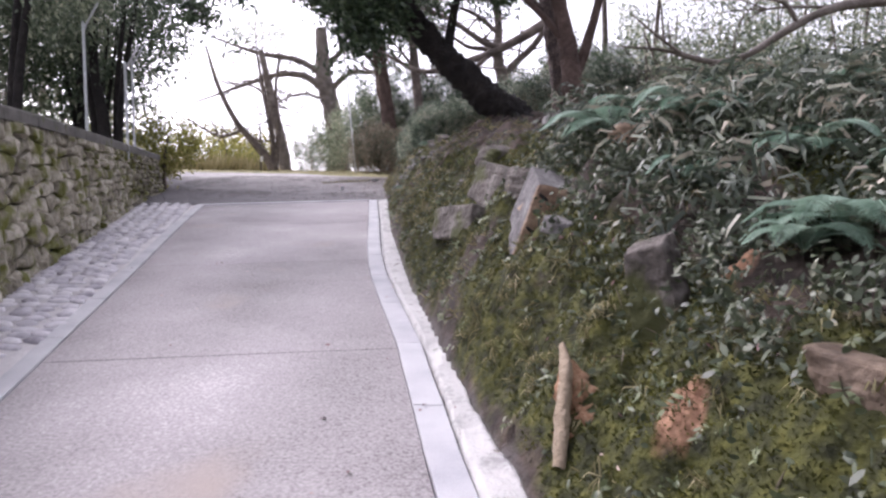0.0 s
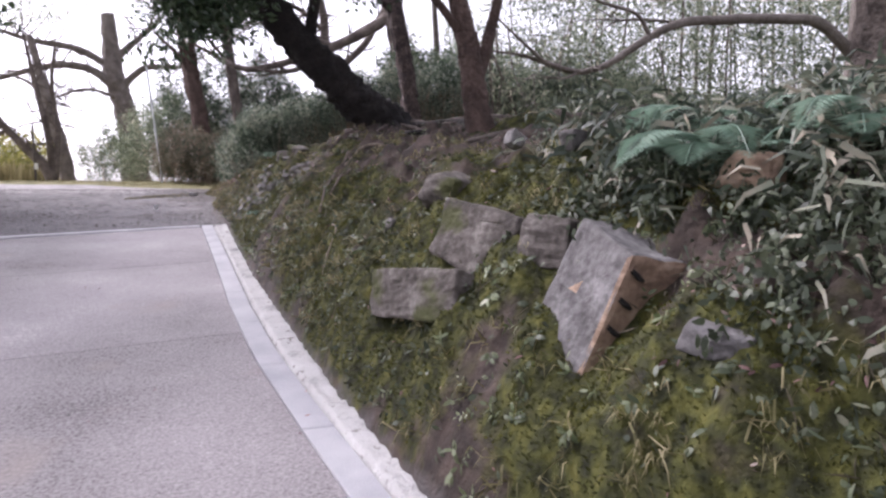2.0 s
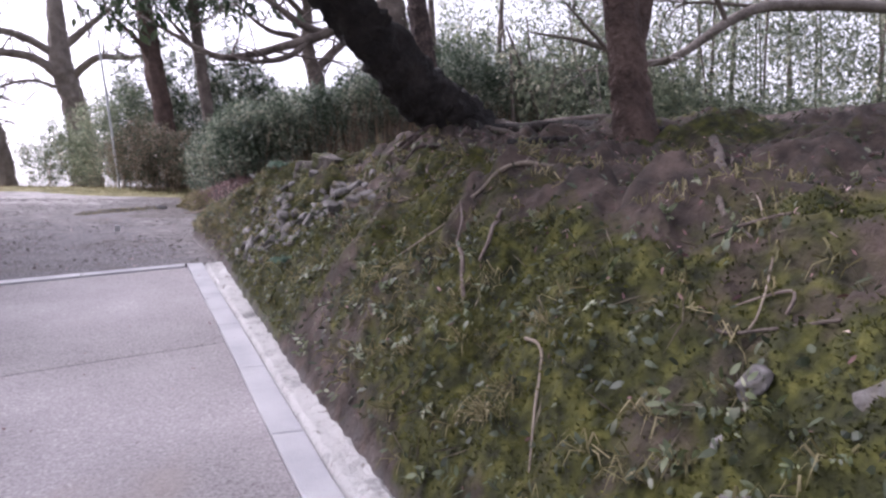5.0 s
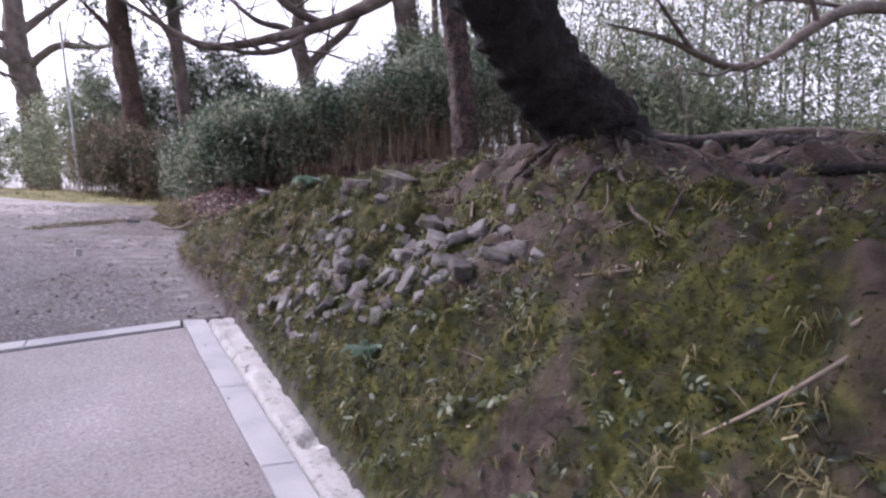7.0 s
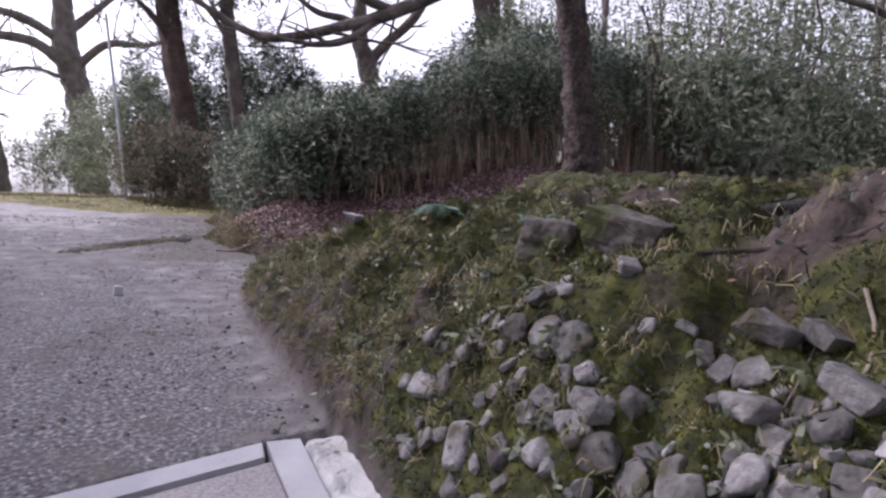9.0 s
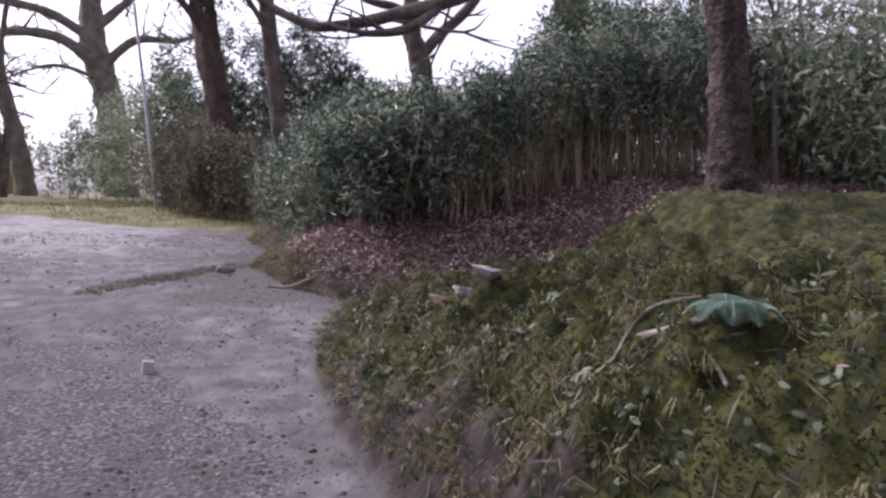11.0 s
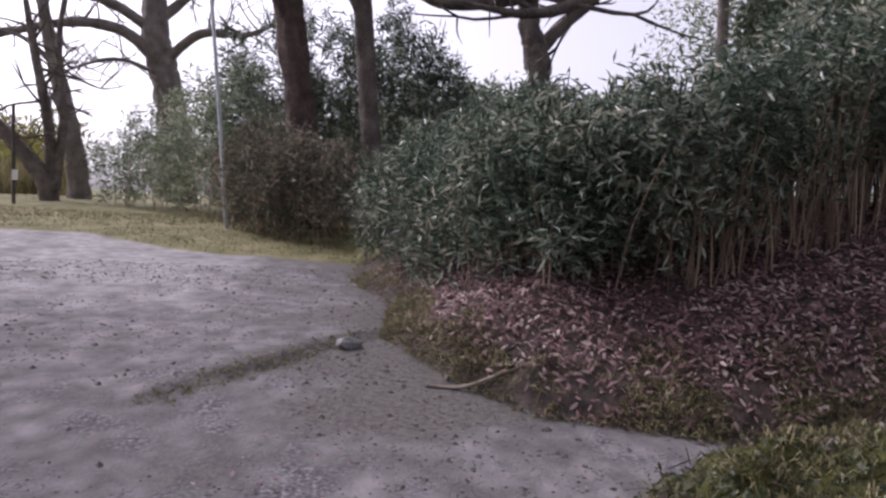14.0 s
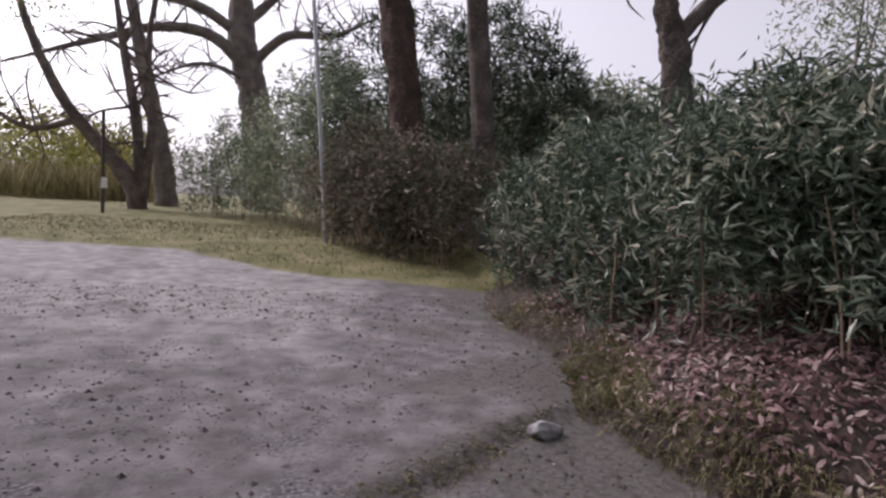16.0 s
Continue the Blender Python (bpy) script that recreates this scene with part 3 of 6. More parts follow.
attribute(ground.data, "gravel", np.clip(0.62 - 0.30 * np.clip((GY - 14.5) / 4, -0.6, 1) + 0.2 * np.exp(-((GX + 2.6) ** 2 / 2 + (GY - 13.2) ** 2 / 3)) - 0.5 * np.exp(-(np.abs(GX - kerb_x(GY)) / 0.45) ** 2), 0, 1))


# ---- the paved ramp ----
def prism(corners, top, depth, chamfer):
    """A flat piece over the outline corners: chamfered rim, sides down to depth. top: height at (x, y)."""
    c = np.asarray(corners, float)
    mid = c.mean(0)
    rim = c + unit(mid - c) * chamfer
    zt = np.asarray(top(rim[:, 0], rim[:, 1]))
    zo = np.asarray(top(c[:, 0], c[:, 1]))
    n = len(c)
    v = np.vstack([np.column_stack([rim, zt]), np.column_stack([c, zo - chamfer]), np.column_stack([c, zo - depth])])
    me_faces = [list(range(n))]
    for i in range(n):
        j = (i + 1) % n
        me_faces.append([i, n + i, n + j, j])
        me_faces.append([n + i, 2 * n + i, 2 * n + j, n + j])
    bm = bmesh.new()
    vs = [bm.verts.new(p) for p in v]
    for f in me_faces:
        bm.faces.new([vs[i] for i in f])
    bmesh.ops.recalc_face_normals(bm, faces=bm.faces)
    return bm


ramp = thing("ramp", (0, 0, 0), "pale exposed-aggregate concrete ramp edged with granite", "ramp", kind="structure")
JOINTS = [(-6.0, 0.10), (-3.8, 0.12), (-1.2, 0.13), (1.4, 0.14), (4.03, 0.16), (6.65, 0.21), (9.25, 0.28), (11.74, 0.35)]


def across(yr, slope, side):
    """Where a joint that leaves the right edge at yr meets an edge."""
    xr = float(right_x(yr))
    if side == "right":
        return xr, yr
    y = yr
    for _ in range(6):
        x = float(left_x(y))
        y = yr + slope * (x - xr)
    return x, y


for (ya, sa), (yb, sb) in zip(JOINTS[:-1], JOINTS[1:]):
    g = 0.004
    (rx0, ry0), (lx0, ly0) = across(ya + g, sa, "right"), across(ya + g, sa, "left")
    (rx1, ry1), (lx1, ly1) = across(yb - g, sb, "right"), across(yb - g, sb, "left")
    right_side = [(float(right_x(y)), float(y)) for y in np.linspace(ry0, ry1, 6)]
    left_side = [(float(left_x(y)), float(y)) for y in np.linspace(ly1, ly0, 4)]
    part("concrete_slab", prism(right_side + left_side, lambda x, y: base_z(y), 0.12, 0.004), CONCRETE, ramp)

cuts = np.arange(-6, 11.7, 0.92)
cuts[-1] = 11.92
for a, b in zip(cuts[:-1], cuts[1:]):
    for edge, o0, o1 in ((right_x, 0.003, 0.155), (left_x, -0.13, -0.003)):
        e1 = min(b, 10.95) if edge is left_x else b
        if e1 - a < 0.1:
            continue
        ys = np.linspace(a + 0.003, e1 - 0.003, 3)
        ring = [(float(edge(y)) + o0, y) for y in ys] + [(float(edge(y)) + o1, y) for y in ys[::-1]]
        part("granite_kerb", prism(ring, lambda x, y: base_z(y) + 0.008, 0.15, 0.006), GRANITE, ramp, "pale granite edging block")
for x0, x1 in zip(np.linspace(-4.02, -1.32, 4)[:-1], np.linspace(-4.02, -1.32, 4)[1:]):
    ring = [(x0 + 0.003, float(end_line(x0)) - 0.14), (x1 - 0.003, float(end_line(x1)) - 0.14), (x1 - 0.003, float(end_line(x1))), (x0 + 0.003, float(end_line(x0)))]
    part("granite_kerb", prism(ring, lambda x, y: base_z(y) + 0.009, 0.15, 0.006), GRANITE, ramp, "pale granite edging block")

# rough white mortar between the granite and the bank
my = np.arange(-4, 11.9, 0.02)
inner = right_x(my) + 0.168 + 0.012 * (vnoise(my * 9, my * 0, 3) - 0.5)
outer = np.maximum(kerb_x(my) + 0.05 + 0.09 * (fbm(my * 2.5, my * 0, 8, 4) - 0.5), inner + 0.12)
mu = np.linspace(0, 1, 10)
MX = inner[:, None] + (outer - inner)[:, None] * mu
MY = np.repeat(my[:, None], 10, 1)
lump = fbm(MX * 16, MY * 16, 12, 3)
MZ = base_z(MY) + 0.016 + 0.035 * (lump - 0.5) - 0.05 * (mu[None] < 0.01) - 0.09 * (mu[None] > 0.99) - 0.03 * np.clip(vnoise(MX * 5, MY * 5, 44) - 0.72, 0, 1) * 5
mi = np.arange(MX.size).reshape(MX.shape)
part_np("mortar_edging", np.stack([MX, MY, MZ], -1).reshape(-1, 3), np.stack([mi[:-1, :-1], mi[:-1, 1:], mi[1:, 1:], mi[1:, :-1]], -1).reshape(-1, 4)[:, ::-1], MORTAR, ramp, "rough chipped white mortar edging", True)

# cobbled gutter
gutter = thing("cobbled_gutter", (0, 0, 0), "grey rounded cobbles set in mortar beside the ramp", "gutter", kind="structure")
cy = np.arange(-3, 11.2, 0.1)
cl, cr = wall_x(cy) - 0.02, left_x(cy) - 0.13
CX = cl[:, None] + (cr - cl)[:, None] * np.linspace(0, 1, 8)
CY = np.repeat(cy[:, None], 8, 1)
ci = np.arange(CX.size).reshape(CX.shape)
part_np("mortar_bed", np.stack([CX, CY, base_z(CY) - 0.012], -1).reshape(-1, 3), np.stack([ci[:-1, :-1], ci[:-1, 1:], ci[1:, 1:], ci[1:, :-1]], -1).reshape(-1, 4)[:, ::-1], BEDMORTAR, gutter, "mortar bed", True)


def pebble_np(key, sub=1):
    bm = bmesh.new()
    bmesh.ops.create_icosphere(bm, subdivisions=sub, radius=0.5)
    for v in bm.verts:
        v.co *= 1 + 0.35 * (noise.noise(v.co * 1.7 + Vector((key * 5.3, 0, key))) )
    v = np.array([p.co[:] for p in bm.verts])
    f = np.array([[q.index for q in p.verts] for p in bm.faces])
    bm.free()
    return v, f


COBBLE_MESHES = []
for k in range(6):
    v, f = pebble_np(k)
    COBBLE_MESHES.append(mesh_np("cobble", v * [1, 1, 1], f, COBBLE, True))
far_cobbles = []
for y in np.arange(2.0, 11.0, 0.115):
    a, b = float(wall_x(y)) + 0.12, float(left_x(y)) - 0.16
    for x in np.arange(a, b, 0.175):
        p = (x + RNG.uniform(-0.03, 0.03), y + 0.28 * (x - a) * 0 + RNG.uniform(-0.02, 0.02))
        size = (RNG.uniform(0.15, 0.22), RNG.uniform(0.085, 0.125), RNG.uniform(0.05, 0.08))
        m = pose(p[0], p[1], float(base_z(p[1])) - 0.012, 6.7, 0, RNG.uniform(-30, 30)) @ Matrix.Diagonal((*size, 1))
        k = int(RNG.integers(6))
        if 3.2 < y < 8.2:
            ob = new("cobble", COBBLE_MESHES[k])
            ob.parent, ob.matrix_basis = gutter, m
        else:
            v, f = pebble_np(k)
            far_cobbles.append((np.array([(m @ Vector(q))[:] for q in v]), f))
v, f = join_np(far_cobbles)
tagged(part_np("cobbles", v, f, COBBLE, gutter, "rows of small cobbles", True), kind="stuff")

# ---- the stone wall along the ramp ----
wall = thing("wall_west", (0, 0, 0), "rough mossy rubble-stone retaining wall with dark coping", "wall", kind="structure")
WALL_END = 14.0


def wall_top(y):
    return np.interp(y, [-4, 4.7, 6.0, 14], [1.75, 2.13, 2.19, 2.33])


def wall_point(y, h, out=0.0):
    """A point of the wall's face: y along it, h from foot (0) to top (1), out in metres towards the ramp."""
    z = base_z(y) - 0.05 + (wall_top(y) - base_z(y) + 0.05) * h
    return np.array([float(wall_x(y)) - 0.10 * h + out * 0.96, y + out * 0.27, float(z)])


def wall_core():
    ys = np.linspace(-4, WALL_END, 30)
    vs, fs = [], []
    for y in ys:
        a, b = wall_point(y, 0, -0.05), wall_point(y, 1, -0.05)
        vs += [a, b, b + [-0.42, -0.1, 0], a + [-0.5, -0.1, 0]]
    for i in range(len(ys) - 1):
        for k in range(4):
            fs.append([i * 4 + k, i * 4 + (k + 1) % 4, i * 4 + 4 + (k + 1) % 4, i * 4 + 4 + k])
    fs += [[0, 1, 2, 3], [len(vs) - 4 + k for k in (3, 2, 1, 0)]]
    return np.array(vs), np.array(fs)


part_np("wall_core", *wall_core(), WALLCORE, wall, "dark earth-filled joints")
ROWS_H = 10
stone_y = np.arange(-3.8, WALL_END, 0.20)
J = RNG.uniform(-1, 1, (len(stone_y) + 1, ROWS_H + 1, 2))
rest = []
for i in range(len(stone_y) - 1):
    for r in range(ROWS_H):
        off = 0.115 if r % 2 else 0.0
        q = []
        for di, dr in ((0, 0), (1, 0), (1, 1), (0, 1)):
            jy, jh = J[i + di, r + dr]
            if r + dr in (0, ROWS_H):
                jh = 0
            q.append((stone_y[i] + 0.20 * di + off * 0.85 + jy * 0.075, (r + dr + jh * 0.40) / ROWS_H))
        q = np.array(q)
        if q[:, 0].max() > WALL_END:
            continue
        mid = q.mean(0)
        proud = RNG.uniform(0.01, 0.085)
        outer_ring = [wall_point(*(mid + (p - mid) * 0.94), -0.06) for p in q]
        edge_ring = [wall_point(*(mid + (p - mid) * 0.90), proud * 0.45) for p in q]
        top_ring = [wall_point(*(mid + (p - mid) * 0.60), proud + RNG.uniform(-0.012, 0.012)) for p in q]
        cen = wall_point(*mid, proud + RNG.uniform(0, 0.015))
        vs = np.array(outer_ring + edge_ring + top_ring + [cen])
        fs = []
        for k in range(4):
            n_ = (k + 1) % 4
            for lo in (0, 4):
                fs += [[lo + k, lo + n_, lo + 4 + n_], [lo + k, lo + 4 + n_, lo + 4 + k]]
            fs.append([8 + k, 8 + n_, 12])
        if 4.6 < mid[0] < 10.4:
            part_np("wall_stone", vs, np.array(fs), WALLSTONE, wall)
        else:
            rest.append((vs, np.array(fs)))
v, f = join_np(rest)
tagged(part_np("wall_stones", v, f, WALLSTONE, wall, "further rubble stones"), kind="stuff")
for y0 in np.arange(-3.9, WALL_END - 0.2, 0.85):
    y1 = min(y0 + 0.84, WALL_END + 0.05)
    ring = [wall_point(y0, 1, 0.05)[:2], wall_point(y1, 1, 0.05)[:2], wall_point(y1, 1, -0.38)[:2], wall_point(y0, 1, -0.38)[:2]]
    part("coping_stone", prism(ring, lambda x, y: wall_top(y) + 0.11 + 0.0 * x, 0.12, 0.02), COPING, wall, "dark weathered coping stone")


# ---- rocks ----
def rock_mesh(size, key, boxy=0.6, smooth=False, mat=ROCK, lean=0.0, fine=False, worn=0.06):
    """An angular weathered rock: the hull of scattered points, its edges worn and faces dented."""
    rng = np.random.default_rng(100 + key)
    bm = bmesh.new()
    for c in np.array([[a, b, c] for a in (-1, 1) for b in (-1, 1) for c in (-1, 1)], float):
        bm.verts.new(c * rng.uniform(boxy, 1, 3) * 0.5)
    for p in unit(rng.normal(size=(8, 3))):
        bm.verts.new(p * 0.56)
    h = bmesh.ops.convex_hull(bm, input=bm.verts)
    bmesh.ops.delete(bm, geom=[g for g in h["geom_interior"] if isinstance(g, bmesh.types.BMVert)], context="VERTS")
    bmesh.ops.scale(bm, vec=size, verts=bm.verts)
    bmesh.ops.dissolve_limit(bm, angle_limit=radians(14), verts=bm.verts, edges=bm.edges)
    bmesh.ops.bevel(bm, geom=bm.edges[:], offset=min(size) * worn, segments=2, affect="EDGES", profile=0.6)
    bmesh.ops.triangulate(bm, faces=bm.faces)
    long_edges = [e for e in bm.edges if e.calc_length() > min(size) * 0.25]
    bmesh.ops.subdivide_edges(bm, edges=long_edges, cuts=2, use_grid_fill=True)
    bmesh.ops.triangulate(bm, faces=bm.faces)
    s = min(size)
    if fine:
        bmesh.ops.subdivide_edges(bm, edges=[e for e in bm.edges if e.calc_length() > 0.03], cuts=2, use_grid_fill=True)
        bmesh.ops.triangulate(bm, faces=bm.faces)
        for v in bm.verts:
            q = Vector((v.co.x * 5, v.co.y * 9, v.co.z * 17)) + Vector((key * 1.7, 0, 0))
            v.co += v.co.normalized() * (0.014 * noise.noise(q) + 0.007 * noise.noise(q * 2.7))
    for v in bm.verts:
        v.co.y += lean * v.co.z
        q = v.co * (3.0 / s) * 0.35
        v.co += v.co.normalized() * s * (0.07 * noise.noise(q + Vector((key, 0, 0))) + 0.035 * noise.noise(q * 3.1))
    me = bpy.data.meshes.new("rock")
    for f in bm.faces:
        f.smooth = smooth
    bm.to_mesh(me)
    bm.free()
    me.materials.append(mat)
    return me


def rock(place, size, turn, key, label, mat=ROCK, name="rock", boxy=0.6, group="rocks in the bank", lean=0.0):
    ob = new(name, rock_mesh(size, key, boxy, False, mat, lean, max(size) > 0.2))
    ob.matrix_world = pose(*place, *turn)
    return tagged(ob, label, "rock", group)


def H(x, y):
    return float(height(x, y))


# faces turned out of the slope towards the ramp: local x along the bank, y into it, z up
big = rock((0.72, 4.12, 1.41), (0.42, 0.40, 0.60), (-12, 14, -88), 1, "large split grey boulder with drilled notches", PALEROCK, "boulder", 0.82, lean=0.10)
big.data.materials.append(RUSTROCK)
for p in big.data.polygons:
    if p.normal.dot(Vector((0.95, -0.3, 0))) > 0.55:
        p.material_index = 1
# drilled notches: dark slivers laid on the rock stand for the hollows' shade
for k in range(4):
    want = Vector((0, -0.10, -0.14 + 0.11 * k))
    spot = min((v.co for v in big.data.vertices if v.co.x > 0.08), key=lambda c: (c.y - want.y) ** 2 + (c.z - want.z) ** 2)
    v, f = tube([tuple(spot + Vector((0.004, -0.035, 0.02))), tuple(spot + Vector((0.006, 0.0, 0.0))), tuple(spot + Vector((0.004, 0.03, -0.012)))], [0.008, 0.011, 0.005], 7, 3)
    part_np("notch_shade", v, f, DARKBARK, big, "dark sliver for the shade in a wedge notch")
rock((0.55, 4.98, 1.62), (0.58, 0.36, 0.34), (-14, 12, -66), 2, "large grey-brown squarish rock set in the bank", ROCK, "rock", 0.85)
rock((0.28, 5.11, 1.34), (0.72, 0.34, 0.27), (-10, -4, -66), 3, "long flat grey rock set low in the bank", ROCK, "rock", 0.92)
rock((0.68, 4.50, 1.64), (0.26, 0.28, 0.25), (-5, 5, -60), 4, "small squarish brown-grey rock", ROCK, "rock", 0.8)
rock((0.52, 5.60, 1.88), (0.33, 0.30, 0.27), (0, 15, -60), 5, "rounded brown boulder half sunk in the bank", ROCK, "rock", 0.45)
for i, (p, s) in enumerate([((0.50, 5.48, 1.76), 0.16), ((0.43, 5.36, 1.68), 0.11), ((0.30, 5.70, 1.70), 0.12), ((0.24, 6.0, 1.67), 0.11), ((0.05, 5.83, 1.40), 0.17), ((0.12, 5.95, 1.50), 0.13)]):
    rock(p, (s, s * 0.8, s * 0.75), (10 * i, 20 * i, 47 * i), 20 + i, "small rounded stone lodged in the moss", PEBBLE, "stone", 0.4, "loose stones")
rock((1.16, 3.90, 1.92), (0.24, 0.20, 0.20), (0, 0, 20), 7, "pinkish rounded stone among ferns", RUSTROCK, "stone", 0.4)
rock((0.97, 2.72, 1.16), (0.22, 0.18, 0.50), (0, -14, -40), 8, "upright narrow grey stone slab in the ivy", ROCK, "standing_stone", 0.7)
rock((1.25, 1.80, 1.05), (0.27, 0.25, 0.20), (0, 4, 25), 9, "broad rusty-brown rock at the foot of the bank", EARTHROCK, "rock", 0.5)
rock((0.74, 3.55, 1.40), (0.22, 0.18, 0.10), (10, 10, -50), 10, "flat grey stone in brown leaves", PALEROCK, "stone", 0.6)
rock((0.06, 11.16, 2.53), (0.36, 0.26, 0.24), (0, 16, -60), 11, "grey rock with a pale face at the top of the bank", ROCK, "rock", 0.7)
rock((-0.10, 11.52, 2.49), (0.30, 0.24, 0.22), (0, 6, -50), 12, "dark grey rock at the top of the bank", ROCK, "rock", 0.7)
rock((0.95, 4.9, 2.12), (0.16, 0.12, 0.12), (0, 0, 30), 13, "small pale stone on the bank", PEBBLE, "stone", 0.5)
rock((0.99, 5.75, 2.22), (0.14, 0.10, 0.12), (0, 20, 30), 14, "small pale stone on the bank", PEBBLE, "stone", 0.5)
for i, (p, s) in enumerate([((x_, y_, float(height(x_, y_)) + 0.035), s_) for x_, y_, s_ in ((-0.60, 14.62, 0.21), (-0.47, 14.52, 0.22), (-0.42, 14.36, 0.18))]):
    rock(p, (s * 1.1, s * 0.62, s * 0.5), (0, 8, 30 - 35 * i), 40 + i, "pale elongated stone lying on moss", (RUSTROCK, PALESTONE, PALESTONE)[i], "stone", 0.15, "stones on the moss")
rock((-2.37, 15.46, 1.795), (0.075, 0.06, 0.10), (0, 4, 14), 50, "small whitish stone block on the gravel", GRANITE, "stone", 0.85, "loose stones")
rock((-1.98, 18.80, H(-1.98, 18.80) + 0.02), (0.24, 0.17, 0.13), (6, 14, 35), 57, "rough pale-brown stone at the end of an earth step", PALESTONE, "stone", 0.15, "loose stones")

rock((1.0, 12.0, H(1.0, 12.0) + 0.02), (0.22, 0.14, 0.10), (0, 4, -30), 15, "small pale stone on the mossy crest", PALESTONE, "stone", 0.5, "loose stones")
# tumbled rubble bedded in a hollow of the slope
PILE_MESHES = [rock_mesh((1.0, rr_, hh_), 60 + k, bx_, True, PEBBLE, worn=0.16) for k, (rr_, hh_, bx_) in enumerate([(0.8, 0.48, 0.45), (0.62, 0.42, 0.6), (0.9, 0.55, 0.3), (0.7, 0.36, 0.6), (0.8, 0.5, 0.35), (0.6, 0.45, 0.5), (0.85, 0.4, 0.5), (0.7, 0.5, 0.3)])]
prng = np.random.default_rng(5)
laid = []
for k in range(4200):
    y = prng.uniform(9.3, 11.6)
    x = float(kerb_x(y)) + prng.uniform(0.10, 1.05)
    u, w_ = (y - 10.42) / 0.92, (x + 0.38 + 0.30 * (y - 10.42)) / 0.27
    inside = u * u + w_ * w_
    if prng.random() > 1.5 - inside * 0.9 or float(fbm(x * 3.5, y * 3.5, 141, 2)) < 0.28:
        continue
    s = float(prng.choice([0.075, 0.105, 0.135, 0.16, 0.19], p=[0.28, 0.28, 0.24, 0.14, 0.06]))
    if any((x - a) ** 2 + (y - b) ** 2 < (0.30 * (s + c)) ** 2 for a, b, c in laid) or len(laid) > 190:
        continue
    laid.append((x, y, s))
    e = 0.05
    nrm_ = Vector((-(H(x + e, y) - H(x - e, y)) / (2 * e), -(H(x, y + e) - H(x, y - e)) / (2 * e), 1)).normalized()
    tilt = Vector((0, 0, 1)).rotation_difference(nrm_).to_matrix().to_4x4()
    ob = new("stone", PILE_MESHES[k % 8])
    ob.matrix_world = Matrix.Translation((x, y, H(x, y) + s * 0.06)) @ tilt @ pose(0, 0, 0, prng.uniform(-16, 16), prng.uniform(-16, 16), prng.uniform(0, 360)) @ Matrix.Diagonal((s, s, s, 1))
    tagged(ob, "weathered grey stone bedded in a tumbled heap", "stone", "rubble heap")
for x, y, s in ((0.02, 10.38, 0.19), (0.10, 10.26, 0.14), (-0.47, 10.55, 0.15), (-0.08, 10.02, 0.16), (-0.22, 9.45, 0.13), (0.02, 9.2, 0.10), (-0.15, 10.85, 0.11)):
    rock((x, y, H(x, y) + 0.03), (s, s * 0.75, s * 0.5), (10, -22, 60 * s * 10), int(70 + s * 100), "larger grey stone lying on the rubble slope", PEBBLE, "stone", 0.6, "rubble heap")


# ---- trees ----
def tree(place, label, limbs, crowns, bark, leaf, per=10, leaf_size=(0.085, 0.04), spread=0.09, name="tree", group="", droop=0.3, sub=0):
    """limbs: [(points, radii)], the first is the trunk. crowns: [(centre, radii, twigs)]."""
    t = thing(name, place, label, "tree", group)
    off = np.asarray(place, float)
    for k, (pts, rad) in enumerate(limbs):
        v, f = tube(pts, rad, 26 if rad[0] > 0.2 else 14 if rad[0] > 0.12 else 8, 14 if rad[0] > 0.2 else 7, 0.20 if rad[0] > 0.335 else 0.11, k + int(abs(off[0] * 7)))
        ob = part_np("trunk" if k == 0 else "limb", v - off, f, bark, t, smooth=True)
    if sub:
        rng = np.random.default_rng(int(abs(off[0] * 31 + off[1] * 17)))
        for pts, rad in limbs[1:]:
            line = spline(np.hstack([np.asarray(pts, float), np.asarray(rad, float)[:, None]]), 6)
            pieces = []
            for _ in range(sub):
                q = line[rng.integers(len(line) // 3, len(line))]
                d = unit(rng.normal(size=3) * [1, 0.5, 0.8] + [0, 0, 0.35])
                L = rng.uniform(0.6, 2.2)
                e = q[:3] + d * L
                m_ = q[:3] + d * L * 0.5 + rng.normal(size=3) * 0.09 * L
                r0 = max(min(q[3] * 0.45, 0.045), 0.012)
                pieces.append(tube([q[:3], m_, e], [r0, r0 * 0.6, 0.004], 5, 4, 0.1))
                for _ in range(2):
                    d2 = unit(d + rng.normal(size=3) * 0.6)
                    pieces.append(tube([m_, m_ + d2 * L * 0.3, m_ + d2 * L * 0.6 + rng.normal(size=3) * 0.05], [r0 * 0.5, r0 * 0.35, 0.003], 4, 3, 0.1))
            v, f = join_np(pieces)
            tagged(part_np("twig_spray", v - off, f, bark, t, smooth=True), kind="stuff")
    for centre, radii, twigs in crowns:
        c, o = blob_points(twigs, centre, radii, 0.25)
        keep = fbm(c[:, 0] * 1.1 + c[:, 2], c[:, 1] * 1.1 - c[:, 2] * 0.7, 77, 3) > 0.42
        c, o = c[keep], o[keep]
        if len(c):
            v, f = twig_leaves(c, per, spread, *leaf_size, droop, o)
            part_np("crown", v - off, f, leaf, t, smooth=False)
    return t


